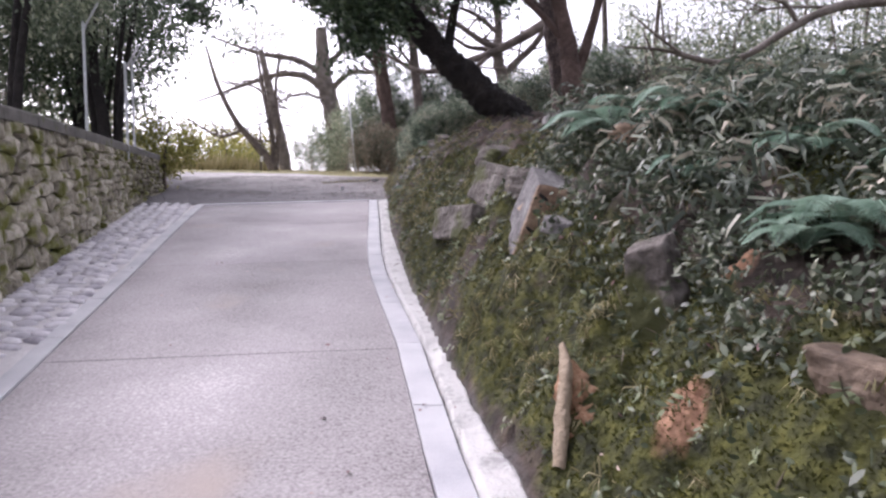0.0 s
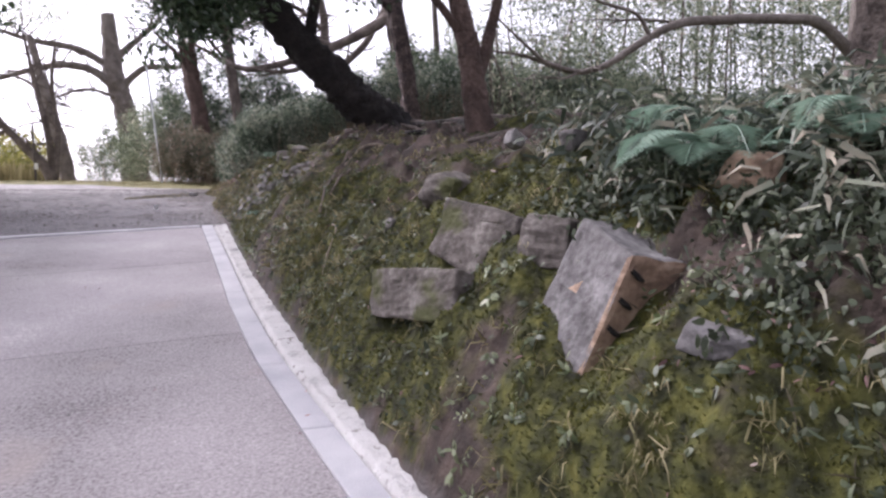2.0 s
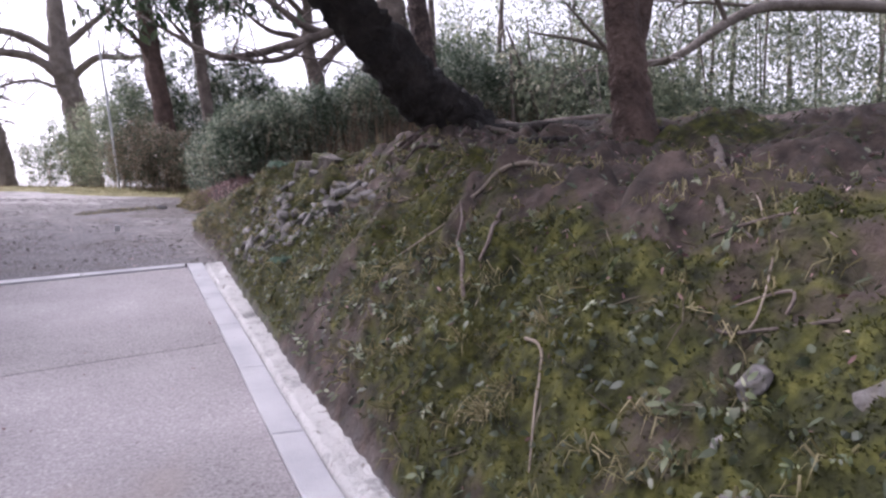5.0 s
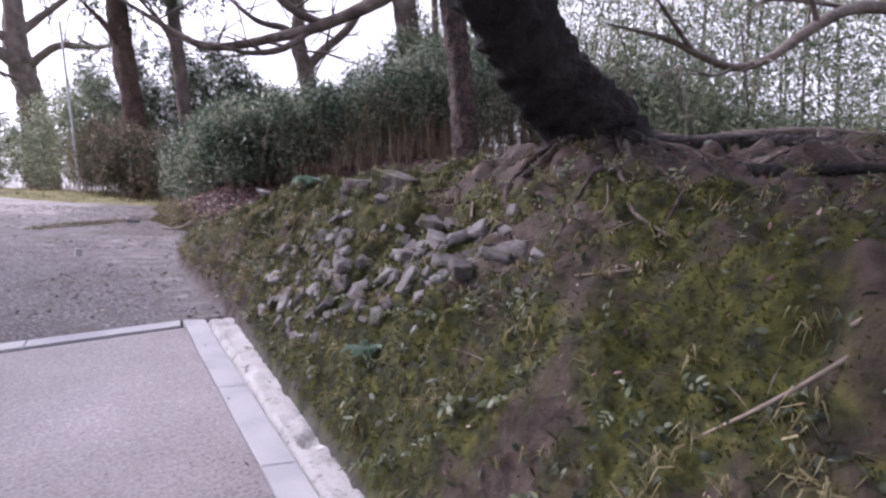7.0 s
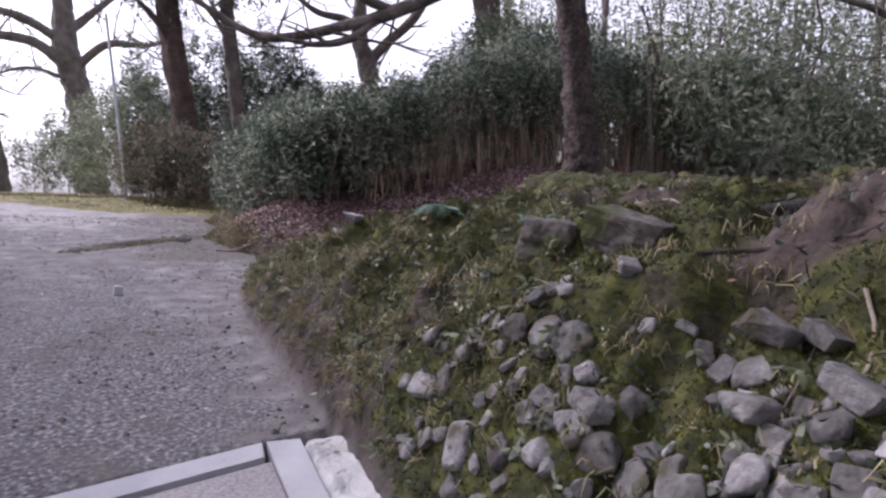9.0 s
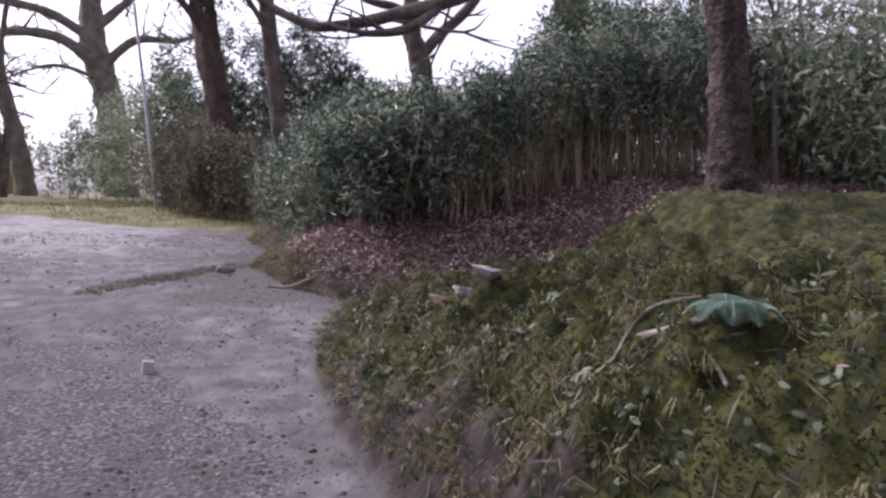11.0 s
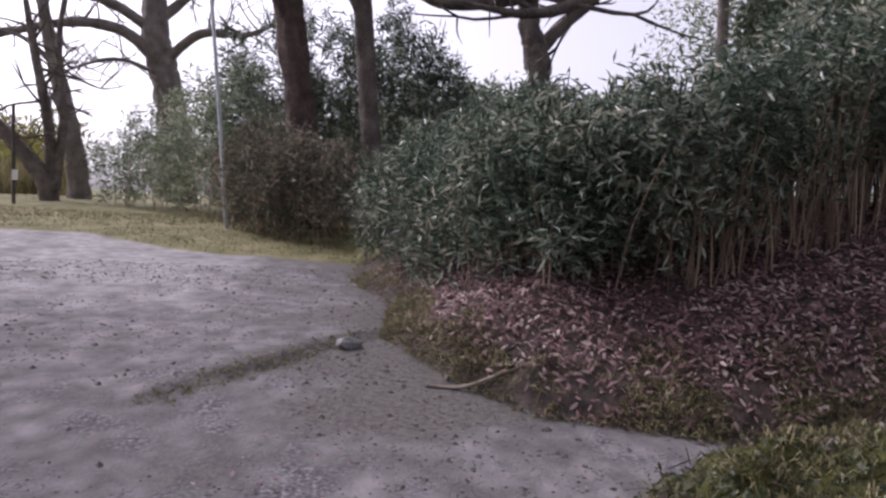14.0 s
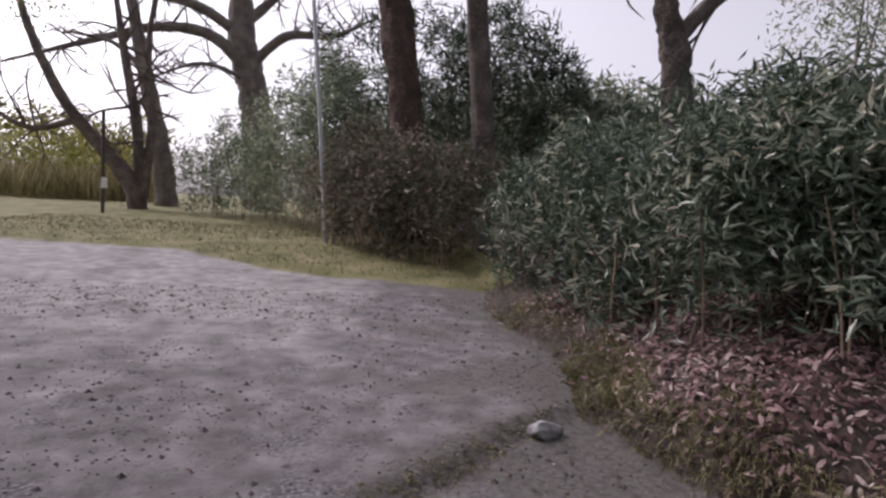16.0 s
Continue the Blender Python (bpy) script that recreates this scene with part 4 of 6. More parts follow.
# the leaning tree on the bank
lean = tree((1.2, 10.3, H(1.2, 10.3) - 0.05), "dark leaning tree with rough near-black trunk on the bank",
            [([(1.42, 10.35, 2.55), (1.12, 10.28, 2.86), (0.72, 10.2, 3.12), (0.34, 10.1, 3.46), (0.0, 10.0, 3.76), (-0.36, 9.9, 4.14), (-0.7, 9.75, 4.7), (-0.95, 9.5, 5.4)], [0.36, 0.27, 0.24, 0.22, 0.20, 0.17, 0.13, 0.08]),
             ([(-0.3, 9.9, 4.05), (-0.9, 9.6, 4.3), (-1.6, 9.3, 4.5), (-2.4, 9.1, 4.9)], [0.09, 0.07, 0.05, 0.02]),
             ([(-0.7, 9.75, 4.7), (-0.6, 10.2, 5.3), (-0.8, 10.6, 6.0)], [0.1, 0.06, 0.03]),
             ([(0.1, 10.0, 3.7), (0.2, 9.9, 4.4), (0.5, 10.0, 5.2)], [0.08, 0.06, 0.03])],
            # the last, highest crown is out of view, added to shade the bank
            [((-1.75, 9.3, 4.0), (1.3, 1.0, 0.85), 2300), ((-2.7, 9.2, 4.3), (0.9, 0.8, 0.55), 700), ((-1.0, 9.7, 5.4), (1.6, 1.4, 1.0), 900), ((0.3, 10.0, 4.9), (1.1, 0.9, 0.55), 600), ((-0.2, 10.2, 7.2), (2.8, 2.6, 1.1), 1300)],
            DARKBARK, EVERGREEN, 10, (0.095, 0.042), 0.10)
for k, (pts, rad) in enumerate([([(1.2, 10.3, 2.8), (1.7, 10.1, 2.95), (2.4, 9.7, 2.97), (3.2, 9.5, 3.0)], [0.16, 0.09, 0.06, 0.03]),
                                ([(1.1, 10.1, 2.75), (1.2, 9.6, 2.82), (1.0, 9.0, 2.75), (1.2, 8.4, 2.7)], [0.1, 0.05, 0.035, 0.015]),
                                ([(1.3, 10.2, 2.8), (1.9, 9.6, 2.9), (2.0, 8.9, 2.88), (2.6, 8.3, 2.9)], [0.09, 0.05, 0.04, 0.02]),
                                ([(1.0, 10.4, 2.75), (0.7, 10.9, 2.72), (0.2, 11.3, 2.62)], [0.08, 0.04, 0.015])]):
    pts = [(x, y, H(x, y) + r * 0.3) for (x, y, z), r in zip(pts, rad)]
    v, f = tube(pts, rad, 8, 7, 0.2, k)
    part_np("root", v - np.array(lean.location), f, DARKBARK if k else BARK, lean, smooth=True)

rootrng = np.random.default_rng(64)
for k in range(16):
    a_ = rootrng.uniform(-2.9, 0.3)
    px_, py_, pts = 1.2 + 0.2 * math.cos(a_), 10.2 + 0.2 * math.sin(a_), []
    r0_ = rootrng.uniform(0.014, 0.034)
    for q in range(7):
        pts.append((px_, py_, H(px_, py_) + r0_ * 0.2))
        a_ += rootrng.normal() * 0.35
        px_, py_ = px_ + 0.24 * math.cos(a_), py_ + 0.26 * math.sin(a_)
    v, f = tube(pts, list(np.linspace(r0_, 0.005, 7)), 7, 5, 0.25, k)
    part_np("root", v - np.array(lean.location), f, (BARK, FURROWBARK)[k % 2], lean, smooth=True)

# two-stemmed tree behind it
X2, Y2 = 1.82, 8.62
Z2 = H(X2, Y2)
tree((X2, Y2, Z2), "reddish-brown two-stemmed tree on the bank",
     [([(X2 + 0.1, Y2, Z2 - 0.2), (X2, Y2, Z2 + 0.05), (X2 - 0.08, Y2, Z2 + 0.5), (X2 - 0.14, Y2, Z2 + 0.9), (X2 - 0.32, Y2, Z2 + 1.7), (X2 - 0.6, Y2 - 0.1, Z2 + 2.8), (X2 - 0.9, Y2, Z2 + 4)], [0.26, 0.17, 0.135, 0.125, 0.095, 0.07, 0.04]),
      ([(X2 - 0.10, Y2, Z2 + 0.62), (X2 + 0.12, Y2 + 0.1, Z2 + 1.2), (X2 + 0.28, Y2 + 0.1, Z2 + 2.0), (X2 + 0.35, Y2 + 0.3, Z2 + 3.2)], [0.09, 0.065, 0.05, 0.03]),
      ([(X2 - 0.2, Y2, Z2 + 1.1), (X2 - 0.55, Y2 - 0.1, Z2 + 1.45), (X2 - 1.0, Y2 - 0.2, Z2 + 1.75), (X2 - 1.6, Y2 - 0.2, Z2 + 1.9)], [0.05, 0.04, 0.03, 0.012])],
     # last crown: broad canopy above the view, added for shade on the bank
     [((X2 - 0.9, Y2, Z2 + 3.2), (1.8, 1.6, 0.9), 900), ((X2 - 1.3, Y2 - 0.2, Z2 + 2.1), (0.8, 0.6, 0.4), 300), ((X2 - 0.3, Y2, Z2 + 4.6), (2.8, 2.8, 1.0), 1300)], REDBARK, EVERGREEN, 9, (0.09, 0.04))

# dark upright trunk behind the mound
X3, Y3 = 2.98, 16.3
Z3 = H(X3, Y3)
tree((X3, Y3, Z3), "dark upright tree with deeply furrowed trunk behind the mound",
     [([(X3 + 0.05, Y3, Z3 - 0.2), (X3, Y3, Z3 + 0.1), (X3 - 0.08, Y3, Z3 + 0.8), (X3 - 0.2, Y3, Z3 + 1.8), (X3 - 0.42, Y3, Z3 + 3.0), (X3 - 0.7, Y3, Z3 + 4.6)], [0.36, 0.235, 0.19, 0.18, 0.175, 0.15]),
      ([(X3 - 0.4, Y3, Z3 + 2.9), (X3 - 1.2, Y3 - 0.2, Z3 + 3.5), (X3 - 2.4, Y3 - 0.2, Z3 + 4.0)], [0.1, 0.07, 0.03])],
     # high crown added mostly above the view to shade the mound
     [((X3 - 1.0, Y3, Z3 + 5.0), (2.6, 2.4, 1.2), 450)], FURROWBARK, EVERGREEN, 9, (0.10, 0.045))

# thick trunk near the ferns
XR, YR = 4.46, 6.1
ZR = H(XR, YR)
tree((XR, YR, ZR), "thick grey-brown tree trunk on top of the bank",
     [([(XR, YR, ZR - 0.2), (XR, YR, ZR + 0.3), (XR - 0.03, YR, ZR + 1.2), (XR - 0.1, YR, ZR + 2.4), (XR - 0.1, YR, ZR + 4)], [0.36, 0.25, 0.21, 0.19, 0.16]),
      ([(XR - 0.05, YR, ZR + 1.9), (XR - 0.7, YR + 0.6, ZR + 2.0), (XR - 1.6, YR + 1.2, ZR + 1.7), (XR - 2.2, YR + 1.8, ZR + 1.75)], [0.06, 0.05, 0.035, 0.012]),
      ([(XR, YR, ZR + 2.4), (XR + 0.8, YR, ZR + 3.2), (XR + 1.6, YR - 0.2, ZR + 3.6)], [0.1, 0.07, 0.03])],
     # wide overhead crown, unseen, added to keep sky light off the bank
     [((XR - 0.4, YR - 0.6, ZR + 4.2), (3.0, 3.2, 1.0), 1700)], BARK, EVERGREEN, 9, (0.10, 0.045))

# the tree with a long bare branch reaching over the mound
BX, BY = 13.2, 14.0
BZ = H(BX, BY)
tree((BX, BY, BZ), "pale-barked tree with a long bare crooked branch",
     [([(BX, BY, BZ - 0.2), (BX - 0.1, BY, BZ + 1.2), (BX - 0.2, BY - 0.1, BZ + 2.6), (BX, BY, BZ + 5)], [0.3, 0.24, 0.2, 0.12]),
      ([(BX - 0.2, BY - 0.1, BZ + 2.6), (11.8, 13.8, 5.9), (10.3, 13.5, 5.8), (8.8, 13.5, 5.66), (7.9, 13.5, 5.52), (7.2, 13.5, 5.2), (6.75, 13.5, 4.92), (6.2, 13.5, 4.58), (5.6, 13.5, 4.42), (5.0, 13.5, 4.52), (4.4, 13.5, 4.66), (3.5, 13.5, 4.72)], [0.15, 0.12, 0.11, 0.10, 0.09, 0.085, 0.075, 0.062, 0.055, 0.048, 0.034, 0.012]),
      ([(7.2, 13.5, 5.2), (6.8, 13.4, 5.6), (5.9, 13.3, 5.75), (5.1, 13.3, 6.2)], [0.05, 0.04, 0.03, 0.012]),
      ([(4.9, 13.5, 4.54), (4.2, 13.3, 4.95), (3.7, 13.2, 5.3)], [0.04, 0.025, 0.01]),
      ([(5.6, 13.5, 4.42), (5.2, 13.4, 4.25), (4.6, 13.4, 4.3)], [0.03, 0.02, 0.008])],
     [((BX, BY, BZ + 4.8), (2.4, 2.2, 1.3), 700), ((7.0, 14.2, 6.6), (2.0, 0.8, 0.5), 160)], PALEBARK, WOODLEAF, 9, (0.11, 0.045), sub=4)

# spreading tree behind the hedge
FX, FY = 2.4, 26.3
FZ = H(FX, FY)
tree((FX, FY, FZ), "spreading bare-limbed tree behind the hedge",
     [([(FX + 0.1, FY, FZ - 0.2), (FX + 0.1, FY, FZ + 1.5), (FX - 0.05, FY, 6.3), (FX - 0.3, FY, 7.3), (FX - 0.3, FY, 8.6), (FX - 0.6, FY, 10)], [0.34, 0.28, 0.24, 0.2, 0.15, 0.1]),
      ([(FX - 0.1, FY, 6.45), (FX + 0.35, FY, 7.0), (FX + 1.3, FY, 8.0), (FX + 1.9, FY, 9.2)], [0.16, 0.14, 0.12, 0.07]),
      ([(FX - 0.25, FY, 7.2), (FX - 0.7, FY - 0.3, 7.5), (FX - 1.6, FY - 0.5, 7.6), (FX - 2.6, FY - 0.6, 8.3)], [0.12, 0.1, 0.07, 0.03]),
      ([(FX - 0.3, FY, 8.2), (FX - 1.2, FY - 0.4, 8.8), (FX - 2.4, FY - 0.6, 9.2)], [0.1, 0.08, 0.04])],
     [((FX - 3.0, FY - 1, 9.6), (2.6, 1.8, 0.8), 500), ((FX + 0.5, FY, 10.4), (3, 2, 1.0), 500)], BARK, WOODLEAF, 8, (0.12, 0.05), sub=6)
TX, TY = 4.0, 21.6
TZ = H(TX, TY)
tree((TX, TY, TZ), "thick pale ivy-clad trunk behind the hedge",
     [([(TX, TY, TZ - 0.2), (TX, TY, TZ + 1.5), (TX - 0.15, TY, TZ + 3.0), (TX - 0.5, TY, TZ + 4.5), (TX - 0.9, TY, TZ + 6)], [0.36, 0.30, 0.27, 0.24, 0.2]),
      ([(TX - 0.5, TY, 7.55), (3.0, 21.7, 7.2), (1.9, 21.9, 6.62), (0.9, 21.8, 6.2), (-0.45, 21.8, 5.8), (-1.2, 21.8, 5.95), (-1.65, 21.8, 6.2), (-2.65, 21.8, 6.7)], [0.17, 0.16, 0.14, 0.11, 0.085, 0.07, 0.055, 0.02]),
      ([(1.6, 21.9, 6.5), (1.0, 21.7, 5.95), (0.3, 21.6, 5.72), (-0.4, 21.7, 5.78)], [0.09, 0.08, 0.06, 0.03]),
      ([(1.9, 21.9, 6.62), (1.2, 21.9, 6.85), (0.2, 21.9, 7.5), (-0.8, 21.9, 7.9)], [0.11, 0.1, 0.08, 0.04])],
     [((TX + 0.5, TY, TZ + 6.5), (3, 2.2, 1.4), 800), ((TX, TY - 0.1, TZ + 2.6), (0.5, 0.5, 1.2), 160)], BARK, WOODLEAF, 9, (0.11, 0.05), sub=5)

EX, EY = 4.3, 21.0
EZ = H(EX, EY)
tree((EX, EY, EZ), "dense dark evergreen standing behind the hedge",
     [([(EX, EY, EZ - 0.2), (EX, EY, EZ + 1.2), (EX + 0.1, EY, EZ + 2.6)], [0.12, 0.10, 0.05]),
      ([(EX, EY, EZ + 1.0), (EX - 0.5, EY - 0.1, EZ + 1.8), (EX - 0.9, EY - 0.1, EZ + 2.4)], [0.06, 0.045, 0.02])],
     [((EX - 0.2, EY, EZ + 2.3), (1.2, 0.9, 0.6), 420), ((EX + 1.3, EY + 0.2, EZ + 2.4), (1.3, 0.8, 0.8), 420)], DARKBARK, MIDLEAF, 10, (0.10, 0.04))

# straight trunks by the pole
for (x0, y0, lean_x, r, lab, bark) in [(-0.85, 26.4, -0.125, 0.20, "straight grey-brown trunk standing behind the shrubs", BARK), (-2.05, 26.6, -0.17, 0.30, "thick leaning brown trunk behind the shrubs", REDBARK)]:
    z0 = H(x0, y0)
    tree((x0, y0, z0), lab, [([(x0 + 0.1, y0, z0 - 0.2), (x0 + 0.05, y0, z0 + 0.5), (x0 + lean_x, y0, z0 + 1.8), (x0 + lean_x * 3, y0, z0 + 4), (x0 + lean_x * 5, y0, z0 + 6.5)], [r * 1.2, r, r * 0.92, r * 0.85, r * 0.7]),
                             ([(x0 + lean_x * 2.6, y0, z0 + 3.6), (x0 - 0.8, y0 - 0.2, z0 + 4.3), (x0 - 1.7, y0 - 0.3, z0 + 5.2)], [r * 0.4, r * 0.3, 0.02])],
         [((x0 - 0.6, y0 - 0.3, z0 + 5.6), (2.0, 1.6, 1.1), 600)], bark, EVERGREEN, 9, (0.12, 0.05))

# the big bare tree beyond the court and its neighbours
AX, AY = -7.0, 40.0
AZ = H(AX, AY)
tree((AX, AY, AZ), "tall grey tree with long bare drooping limbs beyond the court",
     [([(AX + 0.6, AY, AZ - 0.3), (AX + 0.4, AY, AZ + 2.0), (AX, AY, AZ + 4.4), (AX - 0.4, AY, AZ + 6.0), (AX - 0.6, AY, AZ + 9)], [0.66, 0.58, 0.5, 0.48, 0.3]),
      ([(AX - 0.2, AY, AZ + 5.0), (AX - 1.4, AY - 0.5, AZ + 6.0), (AX - 3.0, AY - 1.0, AZ + 6.0), (AX - 5.0, AY - 1.6, AZ + 5.2), (AX - 7.5, AY - 2, AZ + 4.2)], [0.22, 0.2, 0.15, 0.1, 0.03]),
      ([(AX - 0.4, AY, AZ + 6.2), (AX - 2.0, AY - 0.5, AZ + 7.0), (AX - 4.2, AY - 0.8, AZ + 7.3), (AX - 7, AY - 1, AZ + 8.2)], [0.2, 0.17, 0.12, 0.04]),
      ([(AX - 0.1, AY, AZ + 5.2), (AX + 1.2, AY - 0.6, AZ + 6.2), (AX + 2.8, AY - 1.2, AZ + 6.2), (AX + 4.2, AY - 1.6, AZ + 6.8)], [0.2, 0.16, 0.1, 0.04]),
      ([(AX - 0.4, AY, AZ + 6.6), (AX + 1.0, AY, AZ + 8.0), (AX + 2.4, AY, AZ + 9.4)], [0.2, 0.14, 0.06]),
      ([(AX, AY, AZ + 4.6), (AX - 1.6, AY - 1, AZ + 4.9), (AX - 3.4, AY - 1.6, AZ + 4.0)], [0.1, 0.07, 0.02])],
     [((AX - 4.5, AY - 1, AZ + 9.0), (4, 2.2, 1.2), 260)], PALEBARK, WOODLEAF, 7, (0.16, 0.06), 0.16, sub=24)
GX0, GY0 = -9.2, 34.0
GZ0 = H(GX0, GY0)
tree((GX0, GY0, GZ0), "leaning multi-stemmed brown tree beside the sign post",
     [([(GX0 + 0.3, GY0, GZ0 - 0.2), (GX0 + 0.1, GY0, GZ0 + 0.6), (GX0 - 0.7, GY0, GZ0 + 1.6), (GX0 - 1.7, GY0, GZ0 + 2.8), (GX0 - 2.6, GY0, GZ0 + 4.6), (GX0 - 3.2, GY0, GZ0 + 6.6)], [0.26, 0.23, 0.18, 0.14, 0.1, 0.06]),
      ([(GX0 + 0.3, GY0, GZ0 + 0.3), (GX0 + 0.15, GY0 + 0.1, GZ0 + 2.2), (GX0 - 0.2, GY0 + 0.1, GZ0 + 4.0), (GX0 - 0.6, GY0, GZ0 + 6.4)], [0.16, 0.14, 0.11, 0.05]),
      ([(GX0 + 0.4, GY0, GZ0 + 0.3), (GX0 + 0.5, GY0 + 0.2, GZ0 + 2.4), (GX0 + 0.35, GY0 + 0.2, GZ0 + 4.4), (GX0 + 0.6, GY0, GZ0 + 6.2)], [0.13, 0.11, 0.08, 0.04]),
      ([(GX0 - 1.3, GY0, GZ0 + 2.3), (GX0 - 2.6, GY0, GZ0 + 2.0), (GX0 - 4.2, GY0, GZ0 + 2.9)], [0.09, 0.07, 0.03]),
      ([(GX0 - 0.9, GY0, GZ0 + 1.9), (GX0 - 0.3, GY0 - 0.2, GZ0 + 1.7), (GX0 + 0.5, GY0 - 0.2, GZ0 + 1.9)], [0.06, 0.045, 0.02])],
     [((GX0 - 3.5, GY0, GZ0 + 5.6), (2.4, 1.6, 1.2), 160)], BARK, YELLOWLEAF, 7, (0.12, 0.05), 0.16, sub=18)
LX0, LY0 = -9.4, 37.0
LZ0 = H(LX0, LY0)
tree((LX0, LY0, LZ0), "slender grey leaning trunk beyond the court",
     [([(LX0 + 0.4, LY0, LZ0 - 0.2), (LX0 + 0.2, LY0, LZ0 + 1.6), (LX0 - 0.4, LY0, LZ0 + 4.2), (LX0 - 1.0, LY0, LZ0 + 7.0)], [0.34, 0.28, 0.22, 0.14]),
      ([(LX0 - 0.4, LY0, LZ0 + 4.2), (LX0 - 1.4, LY0, LZ0 + 5.0), (LX0 - 2.8, LY0, LZ0 + 5.2)], [0.1, 0.07, 0.03])],
     [((LX0 - 1.0, LY0, LZ0 + 8.0), (2, 1.6, 0.8), 120)], PALEBARK, WOODLEAF, 7, (0.14, 0.06), 0.16, sub=8)

# evergreens on the terrace behind the wall
for (x0, y0, hgt, w, leafm, lab) in [(-6.9, 13.5, 4.6, 2.0, MIDLEAF, "mid-green evergreen tree on the terrace behind the wall"), (-8.6, 16.0, 5.2, 2.4, EVERGREEN, "dark evergreen tree behind the wall"),
                                     (-6.2, 9.2, 5.0, 1.9, WOODLEAF, "grey-green tree behind the stone wall"), (-9.5, 12.0, 5.5, 2.4, EVERGREEN, "dark evergreen tree on the terrace")]:
    z0 = H(x0, y0)
    limbs = [([(x0, y0, z0 - 0.2), (x0 - 0.1, y0, z0 + 0.8), (x0 - 0.25, y0, z0 + 2.0), (x0 - 0.2, y0, z0 + hgt)], [0.15, 0.11, 0.09, 0.05])]
    for k, dx in enumerate((-0.9, 0.7, 0.3)):
        limbs.append(([(x0 + dx * 0.25, y0 + 0.1 * k, z0 - 0.1), (x0 + dx * 0.4, y0 + 0.1 * k, z0 + 1.4), (x0 + dx * 0.9, y0 + 0.2 * k, z0 + hgt * 0.75)], [0.07, 0.06, 0.03]))
    tree((x0, y0, z0), lab, limbs, [((x0, y0, z0 + hgt * 0.70), (w, w * 0.9, hgt * 0.36), 1200)], DARKBARK, leafm, 9, (0.11, 0.05), 0.12)
bz = H(-6.3, 14.8)
tree((-6.3, 14.8, bz), "small yellow-green sunlit shrub at the end of the wall", [([(-6.3, 14.8, bz - 0.1), (-6.3, 14.8, bz + 0.6), (-6.2, 14.8, bz + 1.2)], [0.05, 0.04, 0.02])],
     [((-6.3, 14.8, bz + 0.95), (0.75, 0.7, 0.75), 420)], BARK, YELLOWLEAF, 10, (0.08, 0.04), 0.08, "shrub")


# ---- hedges and shrubs ----
def hedge(line, depth, height_, leaf, n_leaf, n_cane, label, leaf_size=(0.135, 0.026), bare=0.22, name="bamboo_hedge", group="bamboo hedge"):
    """A run of shrubs along a line [(x, y)]: one thing per segment, with canes at the foot and leaves above."""
    for (x0, y0, h0), (x1, y1, h1) in zip([(*p, h) for p, h in zip(line[:-1], height_[:-1])], [(*p, h) for p, h in zip(line[1:], height_[1:])]):
        run = math.hypot(x1 - x0, y1 - y0)
        nx, ny = -(y1 - y0) / run, (x1 - x0) / run
        base = ((x0 + x1) / 2, (y0 + y1) / 2, H((x0 + x1) / 2, (y0 + y1) / 2))
        t = thing(name, base, label, "hedge", group)
        n = int(n_leaf * run)
        tw = n // 7
        s, d = RNG.random(tw), RNG.random(tw)
        px, py = x0 + (x1 - x0) * s + nx * depth * d, y0 + (y1 - y0) * s + ny * depth * d
        gz = height(px, py)
        top = (h0 + (h1 - h0) * s) * (0.62 + 0.40 * fbm(px * 1.3, py * 1.3, 61, 3) + 0.45 * fbm(px * 4.5, py * 4.5, 66, 2)) * (0.72 + 0.28 * np.sin(np.pi * np.clip(d * 1.1 + 0.12, 0, 1)))
        q = RNG.random(tw) ** 0.62
        foot = np.interp(x0 + (x1 - x0) * s, [-0.9, 0.6, 2.2], [0.05, bare * 0.55, bare]) if bare > 0.3 else bare
        low = np.where(d > 0.55, 0.04, foot + 0.12 * (fbm(px * 1.6, py * 1.6, 36, 2) - 0.5))
        c = np.column_stack([px, py, gz + top * (low + (1 - low) * q)])
        o = np.column_stack([-nx * (1 - d) + RNG.normal(size=tw) * 0.4, -ny * (1 - d) + RNG.normal(size=tw) * 0.4, 0.5 + 0 * d])
        open_ = fbm(c[:, 0] * 2.6 + c[:, 2] * 1.3, c[:, 1] * 2.6 - c[:, 2] * 2.2, 37, 3) > 0.40
        c, o = c[open_], o[open_]
        v, f = twig_leaves(c, 7, 0.075, *leaf_size, 0.35, o)
        part_np("foliage", v - np.array(base), f, leaf, t)
        m = int(n_cane * run * (0.2 if n_cane > 50 and max(x0, x1) < 0.6 else 1))
        pieces = []
        for _ in range(m):
            s_, d_ = RNG.random(), RNG.random() ** 1.5 * 0.8
            cx, cy_ = x0 + (x1 - x0) * s_ + nx * depth * (0.08 + d_), y0 + (y1 - y0) * s_ + ny * depth * (0.08 + d_)
            hh = (h0 + (h1 - h0) * s_) * RNG.uniform(0.45, 0.85)
            g0 = H(cx, cy_) - 0.03
            k1, k2 = RNG.normal(size=2) * 0.07
            pieces.append(tube([(cx, cy_, g0), (cx + k1, cy_ + k2, g0 + hh * 0.5), (cx + k1 * 3, cy_ + k2 * 3, g0 + hh)], [0.008, 0.007, 0.004], 4, 2, 0.0))
        if pieces:
            v, f = join_np(pieces)
            tagged(part_np("cane_clump", v - np.array(base), f, CANE, t, "dry brown canes"), kind="stuff")


